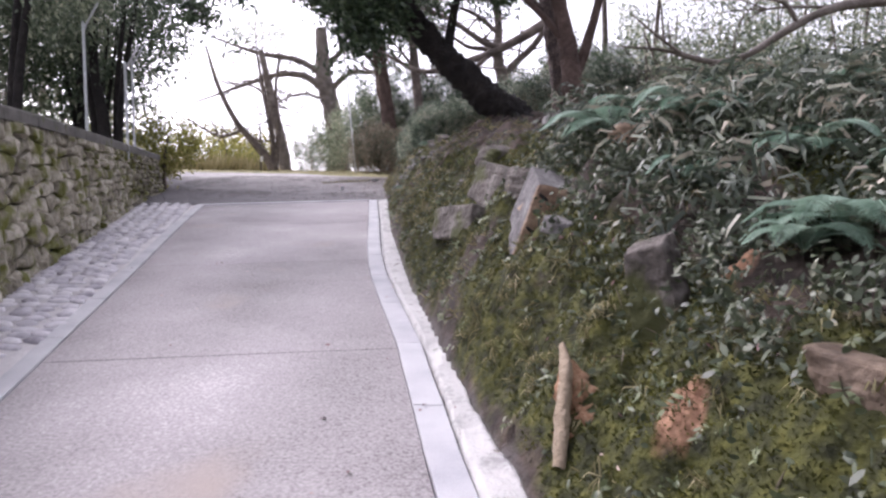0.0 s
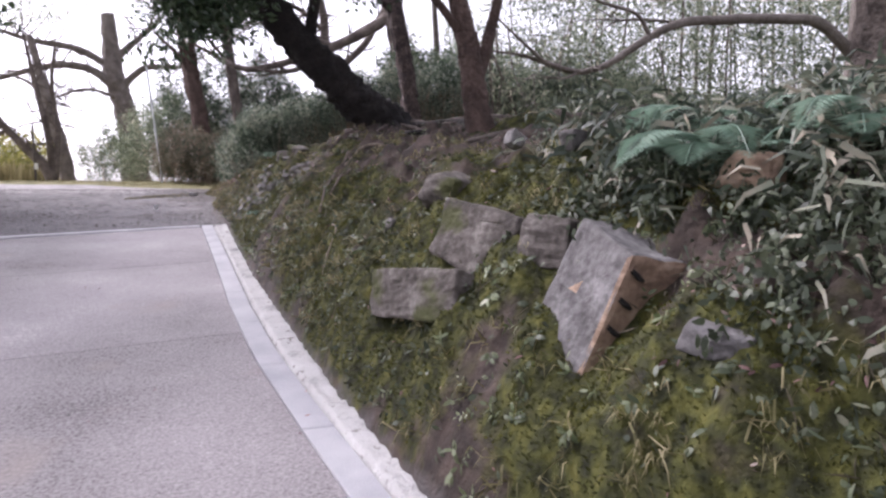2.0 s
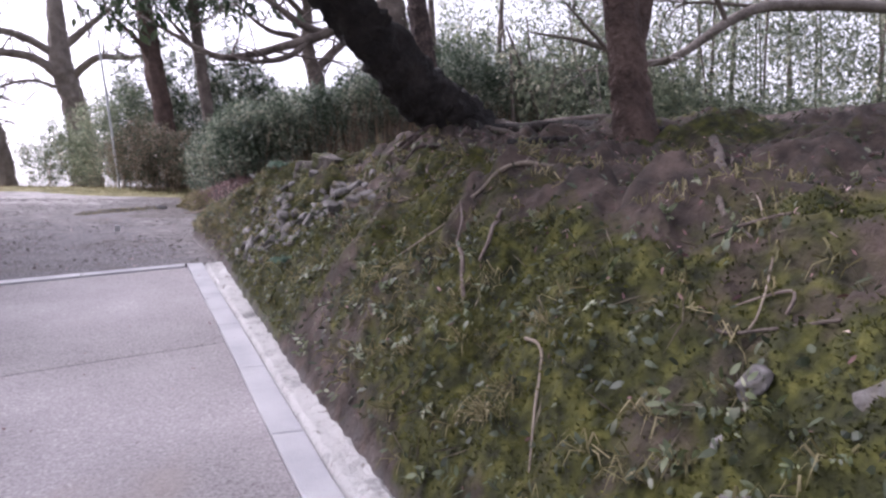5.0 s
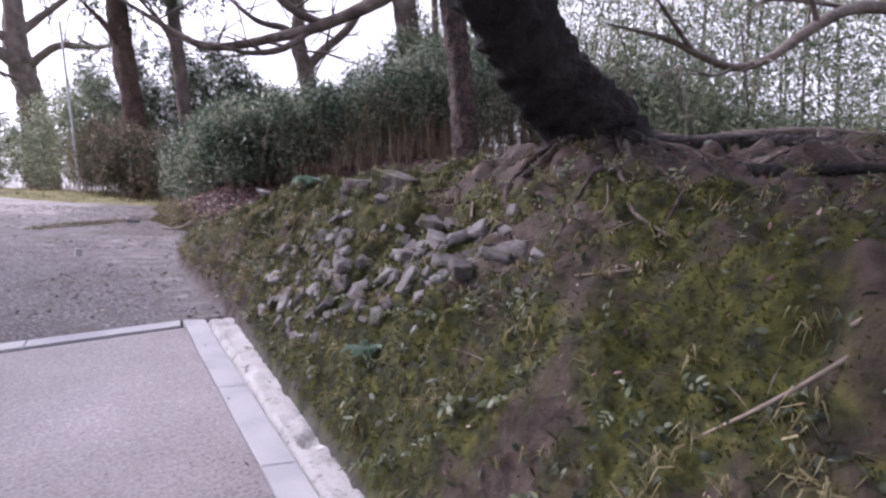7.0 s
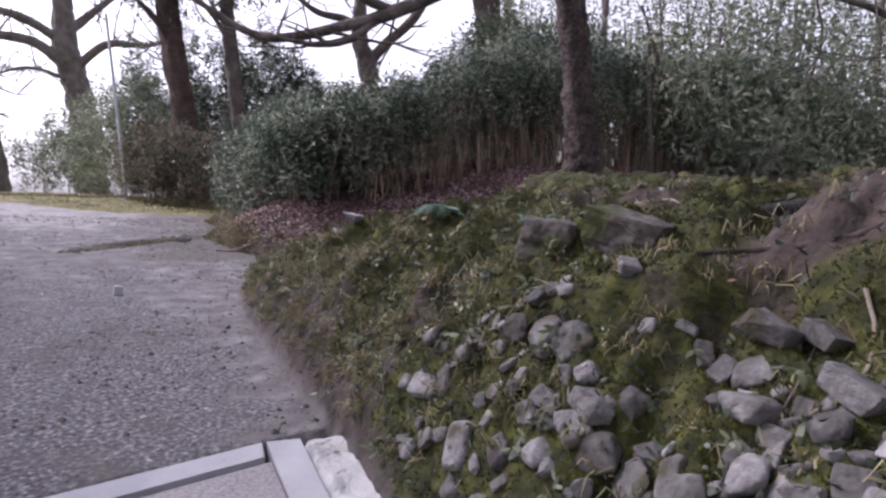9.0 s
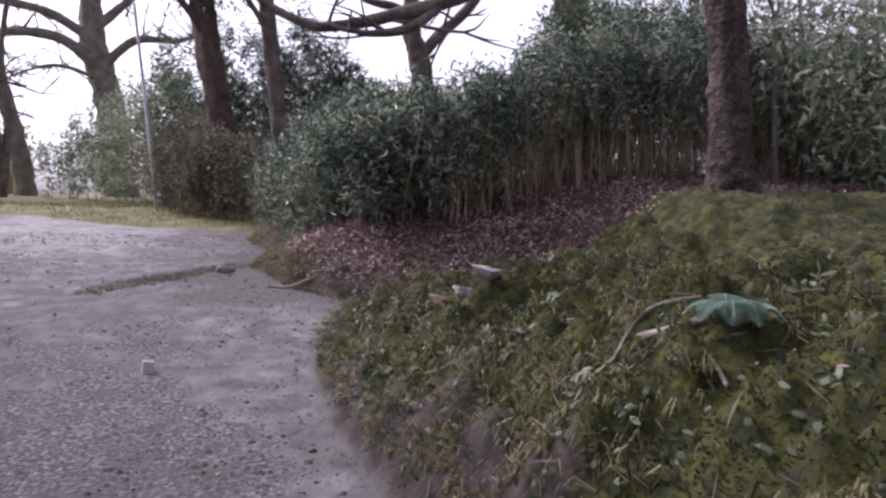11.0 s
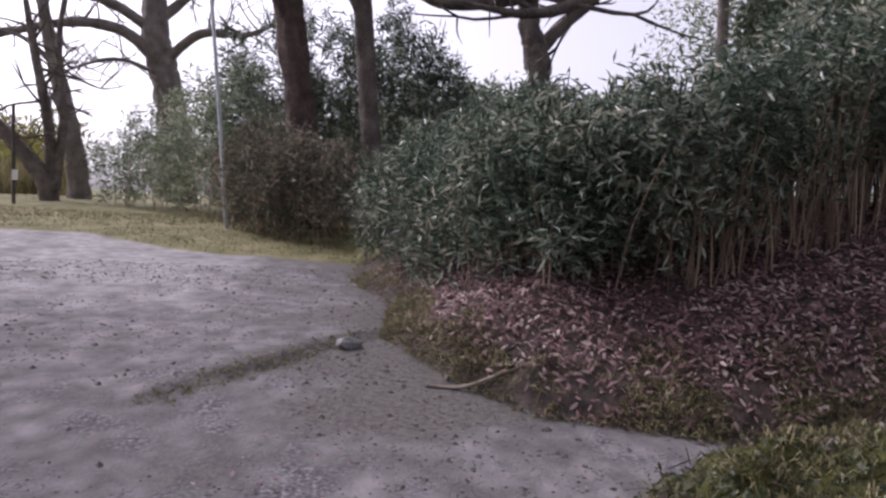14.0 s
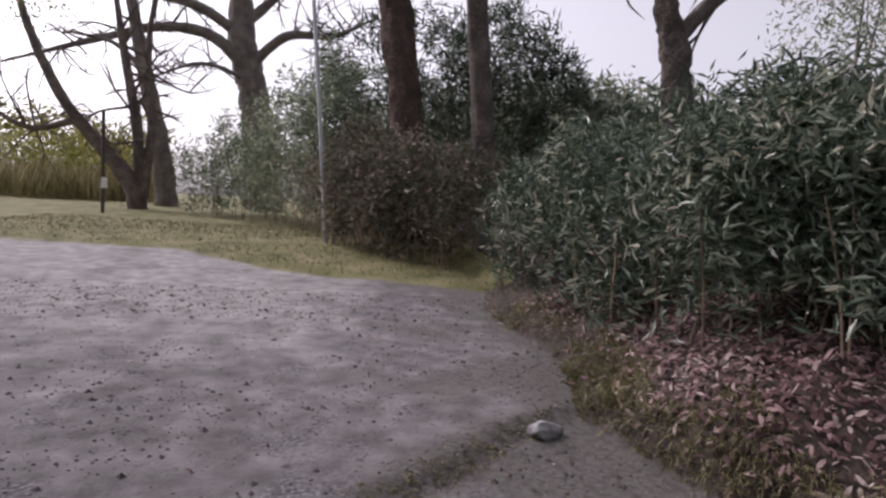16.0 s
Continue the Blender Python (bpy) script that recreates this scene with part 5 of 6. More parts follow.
# front hedge along the leaf bed
hedge([(-1.62, 22.6), (-1.25, 20.6), (-1.05, 18.95), (-0.55, 18.2), (0.5, 17.95), (2.0, 18.1), (4.2, 18.5), (6.5, 19.0), (9.5, 19.5), (13.5, 20.5)][::-1], -1.7,
      [1.30, 1.38, 1.46, 1.5, 1.62, 1.85, 2.05, 2.1, 2.1, 2.1][::-1], BAMBOO, 9000, 90, "dusty green bamboo-grass hedge with dry canes below", (0.12, 0.024), 0.40)
# russet shrubs round the pole
hedge([(-1.85, 23.7), (-2.6, 24.4), (-3.4, 25.6), (-4.0, 26.8)], -1.6, [1.35, 1.75, 1.7, 1.7], REDBUSH, 3400, 18, "russet and grey-green shrub beside the pole", (0.10, 0.035), 0.1, "shrub", "shrubs beside the court")
hedge([(-2.7, 24.35), (-3.2, 25.1), (-3.75, 25.75)], -0.5, [1.2, 1.35, 1.3], REDBUSH, 1500, 8, "russet and grey-green shrub in front of the pole", (0.10, 0.035), 0.1, "shrub", "shrubs beside the court")
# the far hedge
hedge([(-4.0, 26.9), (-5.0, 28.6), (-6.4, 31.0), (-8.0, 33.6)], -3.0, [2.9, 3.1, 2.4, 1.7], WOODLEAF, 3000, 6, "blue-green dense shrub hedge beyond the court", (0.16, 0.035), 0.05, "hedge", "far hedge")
# tall bamboo thicket behind
hedge([(-4.4, 29.5), (-2.6, 28.6), (-0.6, 28.2), (1.6, 27.6), (3.6, 27.0)], 2.4, [3.9, 4.5, 4.2, 2.4, 2.0], BAMBOO, 4600, 10, "tall drooping bamboo thicket behind the shrubs", (0.24, 0.035), 0.15, "bamboo_thicket", "bamboo thicket")


# ---- distant woods ----
def woods(name, label, arc, radii, heights, leaf, n_twig, n_trunk, size, per=7, bark=BARK, key=1, centre=(0, 8), gaps=0.45):
    """A belt of far trees round a centre: many thin trunks and broken leaf masses, one object of stuff."""
    rng = np.random.default_rng(key)
    a = np.radians(rng.uniform(*arc, n_twig))
    r = rng.uniform(*radii, n_twig)
    px, py = centre[0] + r * np.sin(a), centre[1] + r * np.cos(a)
    u = rng.random(n_twig)
    pz = height(px, py) + heights[0] + (heights[1] - heights[0]) * u
    dens = fbm(px * 0.45 + pz * 0.5, py * 0.45 - pz * 0.4, key + 5, 4)
    keep = dens > gaps
    c = np.column_stack([px, py, pz])[keep]
    v, f = twig_leaves(c, per, 0.22, *size, 0.3)
    ob = tagged(part_np(name, v, f, leaf), label, "woods", kind="stuff")
    pieces = []
    for k in range(n_trunk):
        a_, r_ = math.radians(rng.uniform(*arc)), rng.uniform(*radii)
        x, y = centre[0] + r_ * math.sin(a_), centre[1] + r_ * math.cos(a_)
        g0, hh, lx = H(x, y) - 0.3, heights[1] * rng.uniform(0.8, 1.2), rng.normal() * 0.4
        rr = rng.choice([0.04, 0.06, 0.09, 0.16], p=[0.4, 0.3, 0.2, 0.1])
        pieces.append(tube([(x, y, g0), (x + lx * 0.3, y, g0 + hh * 0.4), (x + lx + rng.normal() * 0.2, y, g0 + hh)], [rr, rr * 0.8, rr * 0.4], 6, 4, 0.1, k))
    v, f = join_np(pieces)
    tagged(part_np(name + "_trunks", v, f, bark, ob, "thin woodland trunks", True), kind="stuff")
    return ob


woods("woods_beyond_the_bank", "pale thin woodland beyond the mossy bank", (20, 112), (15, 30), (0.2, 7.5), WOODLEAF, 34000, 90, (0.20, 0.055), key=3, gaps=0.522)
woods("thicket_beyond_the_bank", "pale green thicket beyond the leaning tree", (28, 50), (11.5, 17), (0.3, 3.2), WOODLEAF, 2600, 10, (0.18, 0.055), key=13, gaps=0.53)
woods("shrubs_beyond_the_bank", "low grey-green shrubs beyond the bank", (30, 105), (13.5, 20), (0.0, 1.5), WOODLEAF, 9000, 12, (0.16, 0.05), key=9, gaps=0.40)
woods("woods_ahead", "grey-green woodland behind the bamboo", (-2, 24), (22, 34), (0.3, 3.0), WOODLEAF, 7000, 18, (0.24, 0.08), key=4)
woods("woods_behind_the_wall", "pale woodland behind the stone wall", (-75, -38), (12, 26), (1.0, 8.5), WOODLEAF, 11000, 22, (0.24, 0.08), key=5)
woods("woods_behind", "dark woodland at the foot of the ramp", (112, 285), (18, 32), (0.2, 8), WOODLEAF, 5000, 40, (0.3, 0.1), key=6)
woods("woods_far_ahead", "sunlit yellow trees far beyond the court", (-36, -17), (34, 60), (0.0, 3.2), YELLOWLEAF, 3600, 20, (0.3, 0.1), key=7)
rng_s = np.random.default_rng(11)
n_s = 9000
ra, rr_ = np.radians(rng_s.uniform(-34, -17, n_s)), rng_s.uniform(32, 46, n_s)
sx, sy = rr_ * np.sin(ra), 8 + rr_ * np.cos(ra)
keep = (fbm(sx * 0.5, sy * 0.5, 31, 3) > 0.53) & (sx < -10.2)
sx, sy = sx[keep], sy[keep]
v, f = leaves(np.column_stack([sx, sy, height(sx, sy) - 0.03]), np.column_stack([rng_s.normal(size=len(sx)) * 0.25, rng_s.normal(size=len(sx)) * 0.25, np.ones(len(sx))]), rng_s.uniform(0.3, 1.5, len(sx)), 0.05)
tagged(part_np("tall_dry_grass", v, f, STRAW), "tall pale straw-coloured dry grass", "grass", kind="stuff")


# ---- pole, posts and sign ----
def pole(base, top, r, label, name="pole", mat=GALV):
    t = thing(name, base, label, "pole")
    d = np.array(top) - np.array(base)
    v, f = tube([(0, 0, -0.2), tuple(d * 0.5), tuple(d)], [r, r, r * 0.95], 10, 3, 0.0)
    part_np("shaft", v, f, mat, t, smooth=True)
    v, f = tube([tuple(d), tuple(d * 1.004)], [r * 1.15, r * 0.6], 10, 2, 0.0)
    part_np("cap", v, f, mat, t, smooth=True)
    return t


pole((-3.48, 25.8, H(-3.48, 25.8)), (-3.92, 25.8, 6.9), 0.034, "slender galvanised pole rising from the shrubs")
for x, y in ((-5.15, 9.6), (-5.05, 10.6), (-6.0, 12.8)):
    p = pole((x, y, H(x, y)), (x - 0.03, y, H(x, y) + 2.3), 0.022, "grey metal fence post behind the wall", "fence_post")
    tagged(p, group="fence posts")
    v, f = tube([(-0.02, 0, 2.2), (0.25, -0.1, 2.55)], [0.016, 0.014], 6, 2, 0.0)
    part_np("bracket", v, f, GALV, p, "angled bracket")
sz = H(-8.66, 30.8)
sign = thing("sign_post", (-8.66, 30.8, sz), "small white notice on a dark post", "sign")
v, f = tube([(0, 0, -0.2), (-0.02, 0, 0.5), (-0.05, 0, 2.3)], [0.04, 0.04, 0.035], 8, 3, 0.05)
part_np("post", v, f, DARKWOOD, sign, smooth=True)
bm = bmesh.new()
bmesh.ops.create_cube(bm, size=1)
bmesh.ops.scale(bm, vec=(0.13, 0.015, 0.24), verts=bm.verts)
bmesh.ops.translate(bm, vec=(0.03, -0.055, 0.68), verts=bm.verts)
bmesh.ops.bevel(bm, geom=bm.edges[:], offset=0.003, segments=1, affect="EDGES")
part("board", bm, SIGNWHITE, sign, "white painted board")

# ---- dead branches and the bark slab ----
def fallen(points, radii, label, name="fallen_branch", mat=DEADWOOD, lift=0.6, twigs=0):
    pts = [(x, y, H(x, y) + r * lift + 0.01) for (x, y), r in zip(points, radii)]
    o = np.array(pts[0])
    t = thing(name, pts[0], label, "branch", "fallen branches")
    jr = np.random.default_rng(int(abs(points[0][0] * 37 + points[0][1] * 13)))
    dense = spline(pts, 4)[:: 2]
    rad = np.interp(np.linspace(0, 1, len(dense)), np.linspace(0, 1, len(radii)), radii)
    dense = dense + jr.normal(size=dense.shape) * rad[:, None] * [0.9, 0.9, 0.35]
    v, f = tube([tuple(q) for q in dense], list(rad), 7, 3, 0.25, int(abs(points[0][1] * 13)))
    part_np("stem", v - o, f, mat, t, smooth=True)
    return t


fallen([(-1.52, 17.95), (-1.3, 17.86), (-1.06, 17.78), (-0.85, 17.75)], [0.012, 0.016, 0.014, 0.006], "thin pale dead stick on the bed's edge")
fallen([(0.14, 7.85), (0.02, 7.55), (-0.02, 7.42), (-0.09, 7.25)], [0.005, 0.008, 0.010, 0.011], "bare reddish dead branch lying down the bank", mat=RUSTWOOD)
fallen([(0.36, 7.66), (0.18, 7.45), (0.11, 7.36), (0.02, 7.28)], [0.006, 0.009, 0.009, 0.007], "bare dead branch lying down the bank", mat=RUSTWOOD)
fallen([(0.12, 7.93), (0.29, 7.85), (0.45, 7.78), (0.9, 7.95)], [0.006, 0.010, 0.012, 0.014], "thin dead twig with a curled leaf")
fallen([(0.6, 6.5), (0.95, 6.9), (1.4, 7.4), (1.95, 8.0)], [0.012, 0.02, 0.025, 0.03], "pale surface root running up the bank", "surface_root", BARK, 0.2)
fallen([(-0.72, 12.78), (-0.53, 12.84), (-0.38, 12.83), (-0.22, 12.79)], [0.006, 0.008, 0.008, 0.007], "thin grey dead branch on the bank")
fallen([(-0.46, 12.82), (-0.34, 12.64), (-0.2, 12.5)], [0.014, 0.015, 0.015], "short pale log end on the bank")
fallen([(-0.5, 13.7), (-0.25, 13.63), (-0.38, 13.2), (-0.2, 13.0)], [0.016, 0.022, 0.02, 0.016], "dark crooked stick on the moss", mat=BARK)
trng = np.random.default_rng(77)
for k in range(46):
    y_ = trng.uniform(5.6, 15.5)
    x_ = float(kerb_x(y_)) + trng.uniform(0.3, 1.9)
    a_, l_ = trng.uniform(0, 6.28), trng.uniform(0.12, 0.5)
    bend = trng.normal(size=2) * 0.05
    r_ = trng.uniform(0.003, 0.008)
    fallen([(x_, y_), (x_ + math.cos(a_) * l_ * 0.5 + bend[0], y_ + math.sin(a_) * l_ * 0.5 + bend[1]), (x_ + math.cos(a_) * l_, y_ + math.sin(a_) * l_)], [r_, r_, r_ * 0.5], "thin dead twig lying on the mossy bank", "fallen_twig", (DEADWOOD, RUSTWOOD, BARK)[k % 3])
bark = thing("bark_slab", (0.55, 2.44, H(0.55, 2.44) - 0.03), "curved pale slab of bark standing on the bank", "bark")
v, f = tube([(-0.05, -0.06, -0.05), (-0.015, 0.02, 0.08), (0.02, 0.08, 0.18), (0.045, 0.14, 0.27), (0.04, 0.22, 0.35)], [0.045, 0.052, 0.05, 0.045, 0.022], 12, 8, 0.18)
part_np("bark_plate", v * [0.55, 1, 1], f, BARKSLAB, bark, smooth=True)
v, f = tube([(0.13, 0.08, -0.08), (0.11, 0.12, 0.06), (0.07, 0.17, 0.18), (0.045, 0.21, 0.29)], [0.16, 0.13, 0.075, 0.02], 16, 9, 0.3, 4)
part_np("rotten_core", v, f, ROTWOOD, bark, "crumbling orange rotten wood", smooth=True)


# ---- ferns ----
def fern(place, n, length, key, label="blue-green arching fern on the bank"):
    rng = np.random.default_rng(key)
    t = thing("fern", place, label, "fern", "ferns on the bank")
    for k in range(n):
        a = 2 * math.pi * k / n + rng.uniform(-0.3, 0.3)
        L = length * rng.uniform(0.75, 1.15)
        up = rng.uniform(0.45, 0.85)
        pts = spline([(0, 0, 0), (math.cos(a) * L * 0.3, math.sin(a) * L * 0.3, L * up * 0.55), (math.cos(a) * L * 0.7, math.sin(a) * L * 0.7, L * up * 0.6), (math.cos(a) * L, math.sin(a) * L, L * up * 0.2)], 8)
        d = unit(np.gradient(pts, axis=0))
        side = unit(np.cross(d, [0, 0, 1.0]))
        nn = len(pts)
        P, A, W = [], [], []
        for i in range(3, nn):
            u = i / (nn - 1)
            reach = L * 0.30 * math.sin(math.pi * (0.12 + 0.86 * u)) + 0.01
            for sgn in (-1, 1):
                for q in (0.0, 0.5):
                    base = pts[i] * (1 - q) + pts[i - 1] * q
                    P.append(base)
                    A.append((side[i] * sgn + d[i] * 0.45 + np.array([0, 0, -0.12])) * reach)
                    W.append(reach)
        P, A, W = np.array(P), np.array(A), np.array(W)
        v, f = leaves(P, A, W, np.maximum(L * 0.034, 0.009), 0.05, np.tile([0, 0, 1.0], (len(P), 1)))
        sv, sf = tube(pts[::4], np.linspace(0.004, 0.002, len(pts[::4])), 4, 2, 0.0)
        sf = np.vstack([sf[:, [0, 1, 2]], sf[:, [0, 2, 3]]])
        v, f = join_np([(v, f), (sv, sf)])
        part_np("frond", v, f, FERN, t)
    return t


for k, (x, y, L) in enumerate([(1.12, 4.12, 0.42), (1.40, 4.62, 0.40), (1.36, 2.36, 0.26), (1.45, 3.75, 0.36), (1.95, 4.4, 0.36), (1.50, 2.35, 0.34), (1.75, 3.1, 0.30), (2.3, 3.7, 0.36), (2.1, 2.6, 0.34), (1.9, 5.3, 0.30), (2.6, 5.0, 0.36), (1.75, 1.6, 0.34), (3.0, 4.2, 0.40), (1.3, 3.2, 0.22), (2.5, 2.9, 0.34), (-0.3, 12.55, 0.16), (0.85, 20.0, 0.35), (-0.55, 9.75, 0.12), (0.12, 12.0, 0.14)]):
    fern((x, y, H(x, y) + 0.22 * L * (y < 6)), 8, L, 300 + k)


# ---- ground cover ----
def scatter(n, x0, x1, y0, y1, rng):
    x, y = rng.uniform(x0, x1, n), rng.uniform(y0, y1, n)
    z = height(x, y)
    e = 0.03
    nrm = unit(np.column_stack([-(height(x + e, y) - z) / e, -(height(x, y + e) - z) / e, np.ones(n)]))
    return x, y, z, nrm


rng_c = np.random.default_rng(21)
def blades(places, along, length, width, droop):
    """Bent grass blades of two lengths each; droop pulls the tip down."""
    n = len(places)
    along = unit(along)
    side = unit(np.cross(along, rng_c.normal(size=(n, 3)) + [0, 0, 0.4]))
    L, W = np.broadcast_to(length, n)[:, None], np.broadcast_to(width, n)[:, None]
    mid = places + along * L * 0.5
    tip = mid + unit(along + np.array([0, 0, -1.0]) * droop) * L * 0.5
    v = np.stack([places - side * W * 0.5, places + side * W * 0.5, mid + side * W * 0.45, mid - side * W * 0.45, tip], 1).reshape(-1, 3)
    k = np.arange(n)[:, None] * 5
    f = np.concatenate([k + np.array([q]) for q in ([0, 1, 2], [0, 2, 3], [3, 2, 4])], 1).reshape(-1, 3)
    return v, f


# moss: short dense shoots where the bank is mossy
x, y, z, nrm = scatter(520000, -1.5, 1.9, 1.2, 16.6, rng_c)
d = mound_in(x, y)
keep = (d > 0.03) & (d < 2.2) & (moss_amount(x, y) + 0.35 * (rng_c.random(len(x)) - 0.5) > 0.58)
P = np.column_stack([x, y, z])[keep] - nrm[keep] * 0.003
A = nrm[keep] + rng_c.normal(size=P.shape) * 0.55
v, f = leaves(P, A, rng_c.uniform(0.008, 0.024, len(P)), rng_c.uniform(0.005, 0.010, len(P)), 0.1)
tagged(part_np("moss_carpet", v, f, MOSS), "thick olive-green moss over the earth bank", "moss", kind="stuff")
# dry grass hanging down the slope, in tufts
x, y, z, nrm = scatter(9000, -1.5, 1.4, 1.6, 16.6, rng_c)
d = mound_in(x, y)
want = 0.16 + 0.75 * np.clip((y - 11.0) / 0.9, 0, 1) * np.clip((0.80 - d) / 0.25, 0.05, 1) + 0.25 * np.exp(-(d - 0.25) ** 2 / 0.03)
keep = (d > 0.06) & (d < 1.7) & (rng_c.random(len(x)) < want * np.clip((fbm(x * 2.6, y * 2.6, 57, 3) - 0.30) * 5, 0, 1))
per = 13
P = np.repeat(np.column_stack([x, y, z])[keep], per, 0)
N = np.repeat(nrm[keep], per, 0)
P = P + rng_c.normal(size=P.shape) * [0.022, 0.022, 0.006]
A = N * 0.55 + rng_c.normal(size=P.shape) * 0.45 + np.array([0, 0, 0.1])
v, f = blades(P, A, rng_c.uniform(0.04, 0.15, len(P)), rng_c.uniform(0.004, 0.009, len(P)), 1.5)
tagged(part_np("hanging_grass", v, f, HANGGRASS), "olive and tan grass tufts hanging over the bank", "grass", kind="stuff")
# leafy weed sprigs
x, y, z, nrm = scatter(7000, -1.4, 2.0, 1.5, 16.4, rng_c)
d = mound_in(x, y)
want = 0.22 + 0.55 * np.exp(-(d - 0.28) ** 2 / 0.05) + 0.35 * (y > 11.2) * (d < 0.8) + 0.25 * (y < 4.4)
keep = (d > 0.05) & (d < 1.8) & (rng_c.random(len(x)) < want * np.clip((fbm(x * 2.2, y * 2.2, 58, 3) - 0.40) * 5, 0, 1))
P0, N0 = np.column_stack([x, y, z])[keep], nrm[keep]
n0 = len(P0)
D0 = unit(N0 * 0.8 + rng_c.normal(size=(n0, 3)) * 0.5 + [0, 0, -0.35])
L0 = rng_c.uniform(0.04, 0.12, n0)
size0 = rng_c.uniform(0.018, 0.05, n0)
Ps, As, Ls, Ns = [], [], [], []
for q in range(7):
    S0 = unit(np.cross(D0, N0 + rng_c.normal(size=(n0, 3)) * 0.3)) * (1 if q % 2 else -1)
    Ps.append(P0 + D0 * (L0 * (q + 0.5) / 7)[:, None] + N0 * 0.006)
    As.append(S0 * 0.9 + D0 * (0.5 if q < 6 else 2.0) + [0, 0, -0.25])
    Ls.append(size0 * rng_c.uniform(0.7, 1.3, n0))
    Ns.append(N0 + rng_c.normal(size=(n0, 3)) * 0.35)
Ls = np.concatenate(Ls)
v, f = oval_leaves(np.vstack(Ps), np.vstack(As), Ls, Ls * 0.42, 0.12, np.vstack(Ns))
tagged(part_np("weed_sprigs", v, f, WEED), "grey-green leafy weed sprigs on the bank", "weeds", kind="stuff")
# bamboo grass thicket above the ferns
x, y, z, nrm = scatter(30000, 0.8, 4.2, 0.6, 5.6, rng_c)
d = mound_in(x, y)
keep = (d > 0.6) & ((x - 0.97) ** 2 + (y - 2.72) ** 2 > 0.03) & ((x - 1.2) ** 2 + (y - 1.8) ** 2 > 0.05) & ((x - 1.16) ** 2 + (y - 3.9) ** 2 > 0.03) & (rng_c.random(len(x)) < np.clip((d - 0.6) / 0.5, 0, 1) * np.clip((5.6 - y) / 1.0, 0, 1) * np.clip((fbm(x * 1.8, y * 1.8, 59, 3) - 0.34) * 5, 0, 1) * (1 - 0.95 * np.exp(-(((x - 0.86) ** 2 + (y - 3.88) ** 2) / 0.08) ** 2)))
P = np.column_stack([x, y, z])[keep] + np.array([0, 0, 1.0]) * (rng_c.random(keep.sum()) ** 1.4 * 0.34)[:, None]
A = rng_c.normal(size=P.shape) * [1, 1, 0.5] + [-0.3, -0.3, -0.25]
v, f = blades(P, A, rng_c.uniform(0.08, 0.20, len(P)), rng_c.uniform(0.012, 0.026, len(P)), 0.9)
tagged(part_np("bamboo_grass", v, f, SASA), "dusty dark bamboo grass crowding the bank", "undergrowth", kind="stuff")
# ivy and small weeds
parts_ = [scatter(210000, -1.4, 3.6, 0.8, 16.4, rng_c), scatter(70000, 0.5, 3.2, 0.8, 4.8, rng_c)]
x, y, z, nrm = (np.concatenate(q) for q in zip(*parts_))
d = mound_in(x, y)
thick = np.where(y < 4.6, np.clip((d - 0.42 - 0.12 * (y > 3.6)) / 0.35, 0.05, 1) * np.exp(-np.clip(d - 1.6, 0, 9) / 1.2), 0.05 + 0.14 * (np.abs(d - 0.3) < 0.28))
dens = thick * np.clip((fbm(x * 3.1, y * 3.1, 71, 3) - 0.26) * 5, 0, 1.0)
clear = 1 - 0.92 * sum(np.exp(-(((x - a) ** 2 + (y - b) ** 2) / c) ** 2) for a, b, c in ((0.86, 3.88, 0.05), (0.92, 2.66, 0.035), (1.15, 1.74, 0.05), (0.62, 2.4, 0.03), (0.86, 2.12, 0.02)))
keep = (d > 0.05) & (rng_c.random(len(x)) < dens * clear * np.where(y < 4.6, 0.62, 1.0))
P = np.column_stack([x, y, z])[keep] + nrm[keep] * (rng_c.uniform(0.0, 1.0, keep.sum()) * np.where(thick[keep] > 0.3, 0.20, 0.035))[:, None]
A = rng_c.normal(size=P.shape) + np.array([-0.5, -0.3, -0.35])
v, f = oval_leaves(P, A, rng_c.uniform(0.02, 0.058, len(P)), rng_c.uniform(0.010, 0.028, len(P)), 0.15, nrm[keep] + rng_c.normal(size=P.shape) * 0.55)
tagged(part_np("ivy_and_weeds", v, f, IVY), "dull green ivy and small weeds over the bank", "undergrowth", kind="stuff")
# dry stalks among the ivy and hanging from the bank
x, y, z, nrm = scatter(22000, -1.4, 3.2, 0.8, 16.4, rng_c)
d = mound_in(x, y)
keep = (d > 0.05) & (rng_c.random(len(x)) < np.where(y < 4.6, 0.5 * np.clip((d - 0.4) / 0.4, 0, 1), 0.20 + 0.5 * np.clip((y - 10.8) / 1.5, 0, 1)))
P = np.column_stack([x, y, z])[keep] + nrm[keep] * rng_c.uniform(0.0, 0.05, keep.sum())[:, None]
A = rng_c.normal(size=P.shape) * 0.6 + nrm[keep] * 0.35 + np.array([-0.1, 0, -0.7])
v, f = leaves(P, A, rng_c.uniform(0.05, 0.16, len(P)), rng_c.uniform(0.004, 0.009, len(P)), 0.1)
tagged(part_np("dry_stalks", v, f, STRAWDULL), "dry tan stalks hanging over the bank", "dry grass", kind="stuff")
